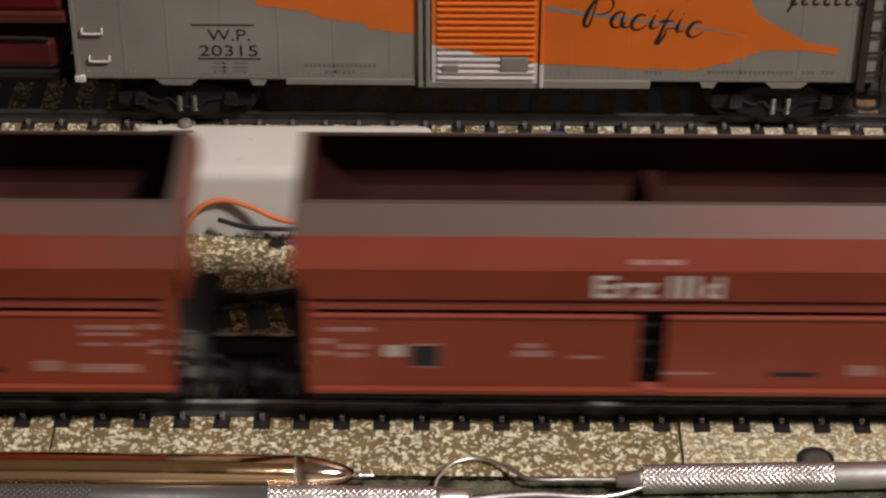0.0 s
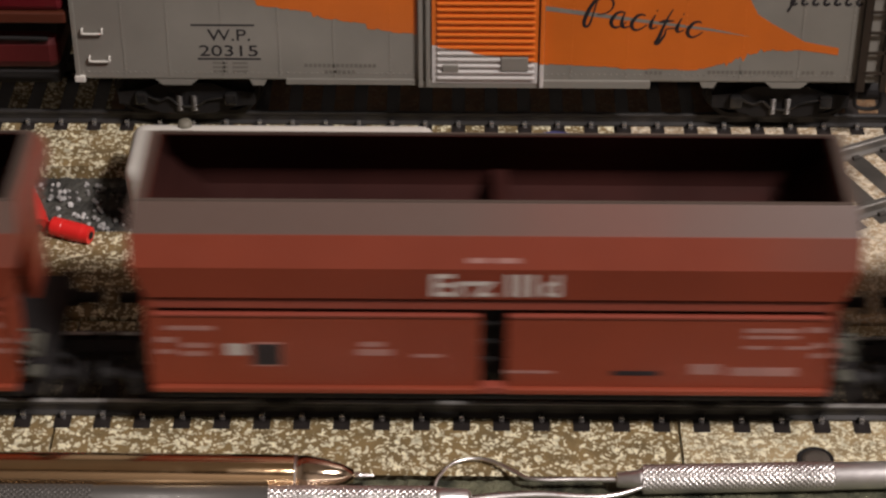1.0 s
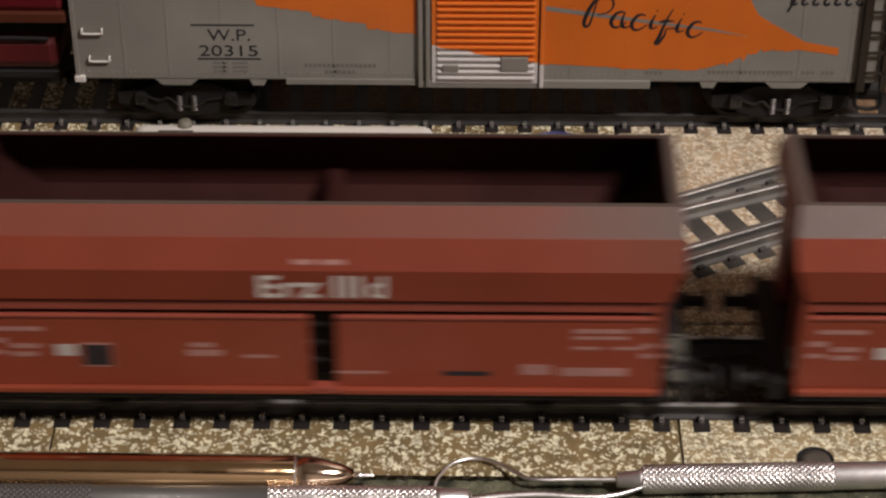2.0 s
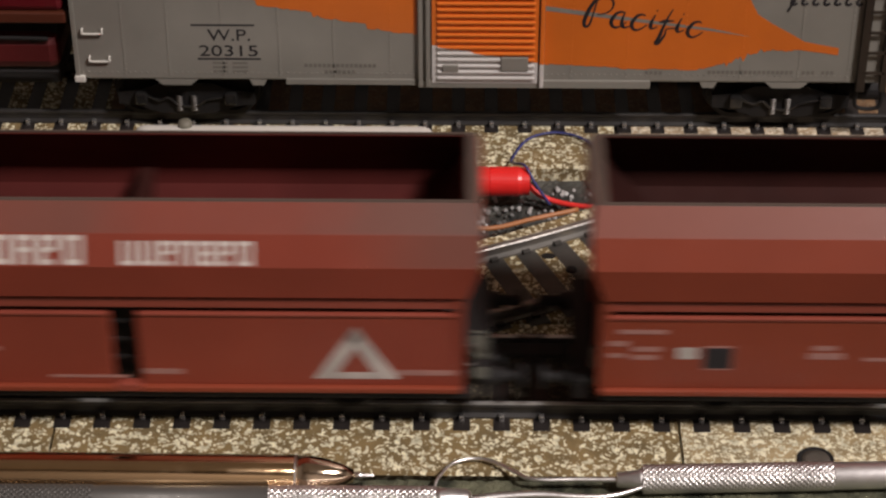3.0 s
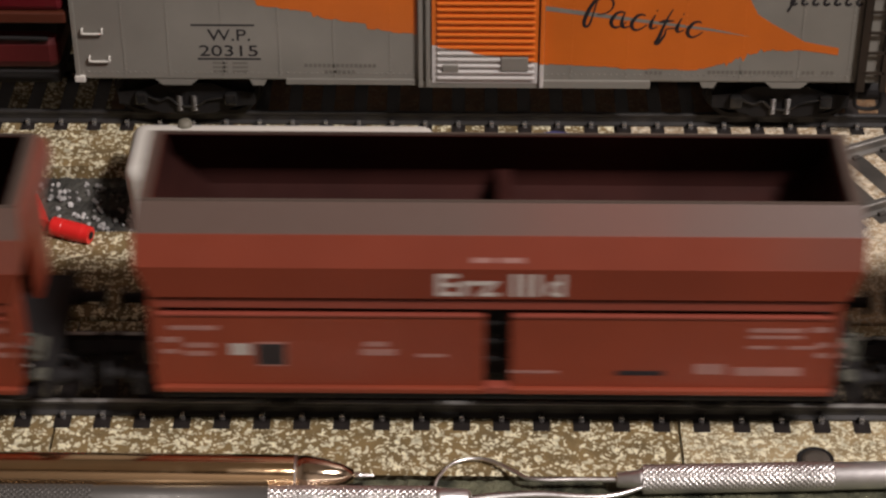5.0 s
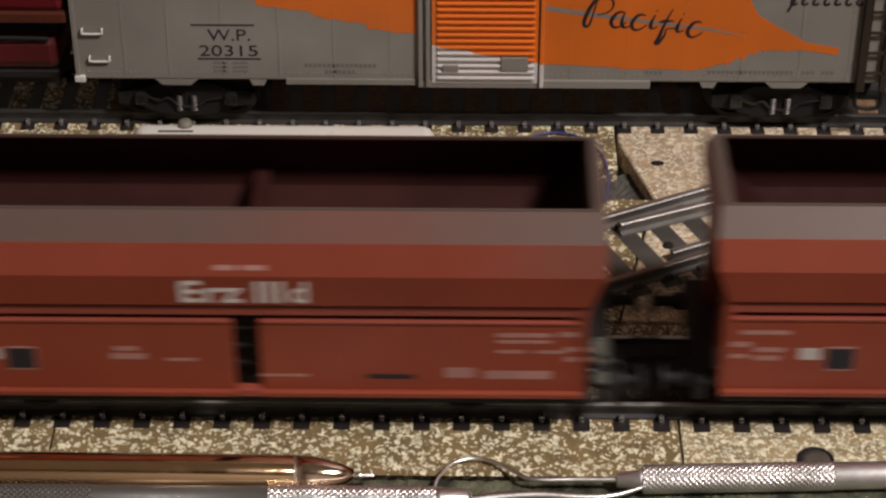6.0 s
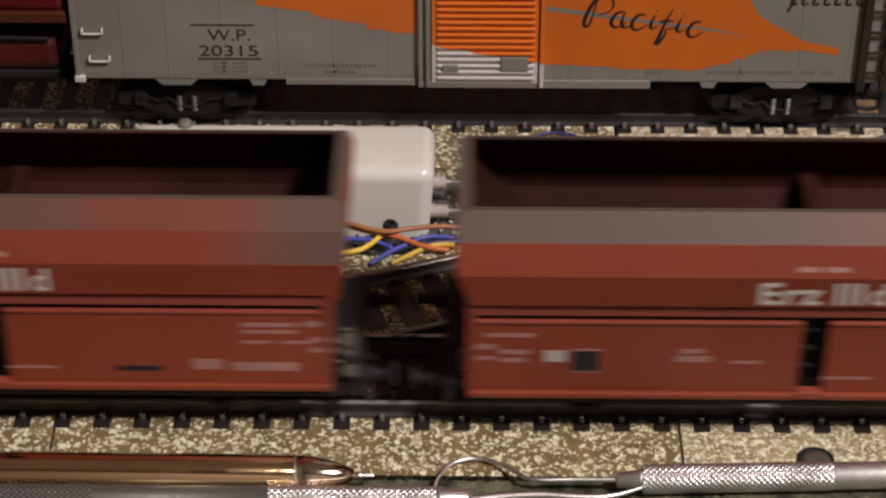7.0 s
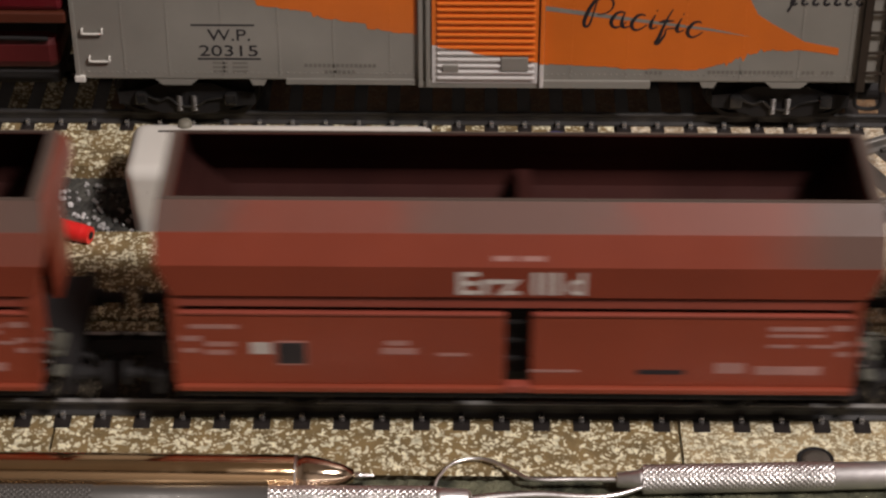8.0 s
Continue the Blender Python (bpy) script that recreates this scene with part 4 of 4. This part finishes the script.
wire("wire", "brown-orange wire along the foot of the control box", [(-24, 41.6, 6.1), (-17.7, 40.4, 8.0), (-14.0, 39.0, 8.0), (-10.2, 38.2, 8.0), (-5.4, 39.3, 8.0), (-0.7, 40.2, 7.8), (8, 42.0, 6.2), (16, 46.0, 5.6), (24, 49.0, 5.6)], W_BROWN, 0.45)
wire("wire", "dark green wire before the control box", [(-41, 43.0, 7.0), (-36, 41.8, 6.3), (-30, 41.6, 6.0), (-22, 42.0, 5.8)], W_BLACK, 0.45)
wire("wire", "blue wire lying on the ballast foam", [(-28, 38.2, 5.6), (-20.1, 38.5, 6.0), (-14.4, 38.6, 6.0), (-12.0, 37.9, 5.8), (-9.6, 36.6, 5.6)], W_BLUE, 0.45)
wire("wire", "blue wire crossing under the others", [(-13.4, 31.6, 5.5), (-11.8, 32.9, 5.8), (-9.7, 35.0, 6.0), (-7.5, 36.7, 6.0), (-4.9, 38.7, 6.0), (-2.4, 39.6, 6.0), (1.5, 39.8, 5.6)], W_BLUE, 0.45)
wire("wire", "grey-blue wire beside the yellow one", [(-8.0, 38.6, 5.6), (-4.6, 37.4, 5.8), (-1.0, 37.9, 5.9), (2.4, 38.6, 5.6)], W_NAVY, 0.4)
wire("wire", "yellow wire crossing the blue ones", [(-26.0, 33.6, 5.6), (-20.3, 33.9, 6.0), (-15.7, 34.8, 6.2), (-13.4, 36.5, 6.4), (-11.7, 38.7, 6.6), (-10.0, 40.4, 6.2)], W_YELLOW, 0.48)
wire("wire", "yellow wire bent towards the turnout", [(-9.6, 31.8, 5.5), (-7.3, 33.3, 5.8), (-3.9, 35.9, 6.0), (-1.2, 37.1, 6.0), (1.6, 37.3, 5.8)], W_YELLOW, 0.48)
wire("wire", "thin blue wire looping on the track bed", [(19.0, 52.6, 4.2), (16.2, 53.2, 8.4), (14.4, 55.2, 10.9), (12.4, 60.0, 8.4), (12.2, 65.6, 5.7), (15.2, 72.6, 5.5), (20, 75.0, 5.6), (25, 73.6, 5.6), (28.8, 68.5, 5.6), (30.0, 63.0, 5.2), (29.8, 57.0, 3.6), (29.4, 54.6, 3.0)], W_NAVY, 0.24)
wire("wire", "thin dark wire beside the blue loop", [(26.8, 73.0, 5.4), (28.0, 69.0, 5.4), (27.6, 64.5, 4.8), (27.2, 60.5, 3.2), (27.6, 56.0, 2.9)], W_BLACK, 0.24)
wire("wire", "scarlet wire leaving the banana plug", [(15.0, 54.6, 7.2), (17.0, 53.8, 5.6), (20, 53.0, 4.6), (24, 51.8, 4.5), (27, 51.4, 4.6)], W_RED, 0.5)
wire("wire", "dark grey wire leaving the banana plug", [(15.0, 55.4, 7.4), (17.0, 55.5, 5.4), (20, 54.6, 3.6), (23, 52.6, 3.6)], W_BLACK, 0.45)
plug(-70.6, 41.0, 6.9, (7.0, -2.4, -0.4), 7.6, "short scarlet plug lying open-ended on the ballast foam", 1.7)
tagged(place(part("grommet", turned([(0, 1.4), (2.2, 1.4), (2.7, 1.1), (2.7, 0.7), (1.6, 0.6)], "z", 20), BLACK), -10.0, 41.9, 4.7), "small black rubber grommet among the wires", "grommet")


# ---- red railcar on the siding ----
def railcar():
    c = base("railcar", "crimson model railcar standing on the siding", "railway wagon", -147.5, 88, BEDTOP + 2.5)
    part("body", box(-75, 76.5, -14.6, 14.6, 24.8, 60, 1.2), CRIMSON, c)
    part("sill", box(-75, 76.8, -15.0, 15.0, 22.6, 24.8, 0.3), SILLRED, c, "dull brown-red lower sill")
    part("underframe", box(-72, 74, -10.5, 10.5, 17.0, 22.6, 0.3), BLACK, c)
    part("skirt", box(-72, 74, -11.0, 11.0, 7.2, 12.0, 0.6), BLACK, c)
    part("tank", box(-40, 74.5, -12.5, 12.5, 11.0, 18.4, 2.0), TANKRED, c, "dull dark red underfloor tank")
    part("pipe", tube([(-70, -13.0, 18.6), (60, -13.0, 18.4), (70, -12.4, 17.4)], 0.4), BLACK, c)
    part("brake_rod", tube([(-70, -12.8, 11.0), (74, -12.8, 11.0)], 0.35), BLACK, c)
    for x in (-50, 34):
        truck = part("truck", box(x - 14, x + 14, -11, 11, 3.2, 11.0, 0.8), BLACK, c)
        for k in (-9, 9):
            ws = place(part("wheelset", turned([(-10.5, 0.9), (10.5, 0.9)], "y", 10), BLACK, truck), x + k, 0, 5.3)
            for s in (-1, 1):
                part("wheel", turned([(7.3 * s, 6.0), (8.0 * s, 5.3), (10.1 * s, 5.2), (10.1 * s, 4.0), (9.6 * s, 1.0)], "y", 20), BLACK, ws)


railcar()


# ---- pen and hand tools before the track ----
def along(ob, a, b):
    a, b = Vector(a) * MM, Vector(b) * MM
    ob.matrix_basis = Matrix.Translation(a) @ (b - a).to_track_quat("X", "Z").to_matrix().to_4x4()
    return ob


def knurl(length, r, pitch=0.95, depth=0.16):
    """A knurled grip: crossed helical grooves leave rows of small diamonds."""
    bm = bmesh.new()
    around, n = 96, int(length / 0.12)
    starts = round(2 * math.pi * r / pitch)
    rings = []
    for i in range(n + 1):
        x = length * i / n
        ring = []
        for k in range(around):
            a = 2 * math.pi * k / around
            u = starts * a / (2 * math.pi)
            v = x / pitch
            g = max(abs(((u + v) % 1) - 0.5), abs(((u - v) % 1) - 0.5)) * 2
            rr = r - depth * g ** 2
            ring.append(bm.verts.new((x, rr * math.cos(a), rr * math.sin(a))))
        rings.append(ring)
    for p, q in zip(rings, rings[1:]):
        for k in range(around):
            j = (k + 1) % around
            bm.faces.new((p[k], p[j], q[j], q[k]))
    bm.faces.new(rings[0])
    bm.faces.new(rings[-1])
    return bm


def pen():
    p = tagged(new("ballpoint_pen"), "slim copper-coloured ballpoint pen with a bright tip", "pen")
    along(p, (-125.0, -26.4, 7.8), (-10.9, -26.6, 7.6))
    part("barrel", turned([(0, 2.6), (0.6, 3.1), (60, 3.18), (102.2, 3.16), (102.4, 3.05), (102.6, 3.05)], "x", 48), BRASS, p, smooth=True)
    part("ring", turned([(102.5, 3.19), (102.75, 3.19)], "x", 48), STEEL, p)
    part("nose_cone", turned([(102.7, 3.14), (104.9, 3.02), (107.2, 2.6), (109.6, 1.85), (111.5, 1.0), (111.6, 0.6)], "x", 48), NOSE, p, smooth=True)
    part("tip", turned([(111.5, 0.55), (112.8, 0.46), (112.9, 0.34), (114.5, 0.25), (114.7, 0.1)], "x", 20), STEEL, p, smooth=True)


pen()


def probe_right():
    p = tagged(new("dental_probe"), "steel dental probe with a knurled grip and hooked tip", "hand tool", "dental probes")
    along(p, (30.9, -26.3, 7.0), (60.2, -25.2, 7.0))
    part("grip", knurl(29.4, 2.3), STEEL, p)
    part("handle", turned([(29.3, 2.0), (29.6, 2.15), (90, 2.15), (91, 1.6)], "x", 36), SATIN, p, smooth=True)
    part("neck", turned([(-4.0, 1.0), (-3.9, 1.15), (-0.6, 1.5), (0.05, 2.0)], "x", 30), SATIN, p, smooth=True)
    hook = tube([(-3.6, 0, 0), (-10, 0.25, -0.05), (-16.8, 0.4, 0), (-19.5, 2.9, -0.6), (-22.8, 6.0, -1.1), (-25.8, 6.9, -1.2), (-29.2, 5.6, -1.1), (-31.4, 2.2, -1.0), (-32.0, 0.5, -1.4)], lambda f: 0.43 - 0.2 * f)
    part("hook", hook, STEEL, p, "thin bent steel tip", smooth=True)


probe_right()


def probe_left():
    p = tagged(new("dental_probe"), "steel dental probe lying beside the pen", "hand tool", "dental probes")
    along(p, (-95.0, -31.8, 6.95), (-1.1, -31.8, 7.2))
    part("grip", knurl(25.4, 2.3), STEEL, p).location.x = 68.8 * MM
    # left grip and handle: shadow beside the pen is in the darker steel
    part("grip", knurl(36.0, 2.3), SHADESTEEL, p).location.x = 6.0 * MM
    part("handle", turned([(0, 1.4), (0.5, 2.1), (38, 2.15), (68.9, 2.15)], "x", 36), SHADESTEEL, p, smooth=True)
    part("neck", turned([(94.1, 2.2), (95.0, 2.0), (99, 1.9), (99.6, 1.3)], "x", 30), STEEL, p, smooth=True)
    part("hook", tube([(99.4, 0, 0), (104, 0.6, 0.3), (110, 0.9, 0.5), (116, 0.6, 0.4), (121, 1.0, 0.3), (126, 3.2, 0.2)], lambda f: 0.9 - 0.6 * f), STEEL, p, "thin bent steel tip", smooth=True)


probe_left()


# ---- motion of the train ----
# seconds and millimetres along the running track
TRAVEL = [(0.0, 0.0), (0.5, 50.9), (1.0, 101.8), (1.5, 152.4), (2.8, 279.0), (3.0, 297.8), (3.5, 344.9), (4.0, 391.5), (4.5, 437.0),
          (5.8, 551.9), (6.0, 569.4), (6.5, 613.1), (7.0, 656.6), (7.3, 681.4), (7.5, 697.8), (8.0, 737.6)]


def travelled(t):
    """Millimetres run after t seconds: a cubic through the rows above."""
    ts, xs = [a for a, _ in TRAVEL], [b for _, b in TRAVEL]
    slope = np.gradient(xs, ts)
    i = min(max(int(np.searchsorted(ts, t)) - 1, 0), len(ts) - 2)
    h = ts[i + 1] - ts[i]
    u = (t - ts[i]) / h
    return float((1 + 2 * u) * (1 - u) ** 2 * xs[i] + u * (1 - u) ** 2 * h * slope[i] + u * u * (3 - 2 * u) * xs[i + 1] + u * u * (u - 1) * h * slope[i + 1])


LEAN = [0.0, 0.0, 0.3, 0.0, 0.0, 2.0, -1.0, 0.0]


def motions():
    steps = [0.25 * i for i in range(33)]
    for i, w in enumerate(WAGONS):
        rows = []
        for t in steps:
            sway = 0.25 * math.sin(2.1 * t + i * 1.7)
            rows.append((t, pose((START[i] + travelled(t)) * MM, 0, RAILHEAD * MM, LEAN[i] + sway, 0, 0)))
        walk(w, rows)
        for axle in [o for o in w.children if o.name.startswith("wheelset")]:
            at = axle.location.copy()
            turns = []
            for k in range(121):
                t = 8.0 * k / 120
                turns.append((t, Matrix.Translation(at) @ Matrix.Rotation(travelled(t) / 5.3, 4, "Y")))
            walk(axle, turns)


motions()
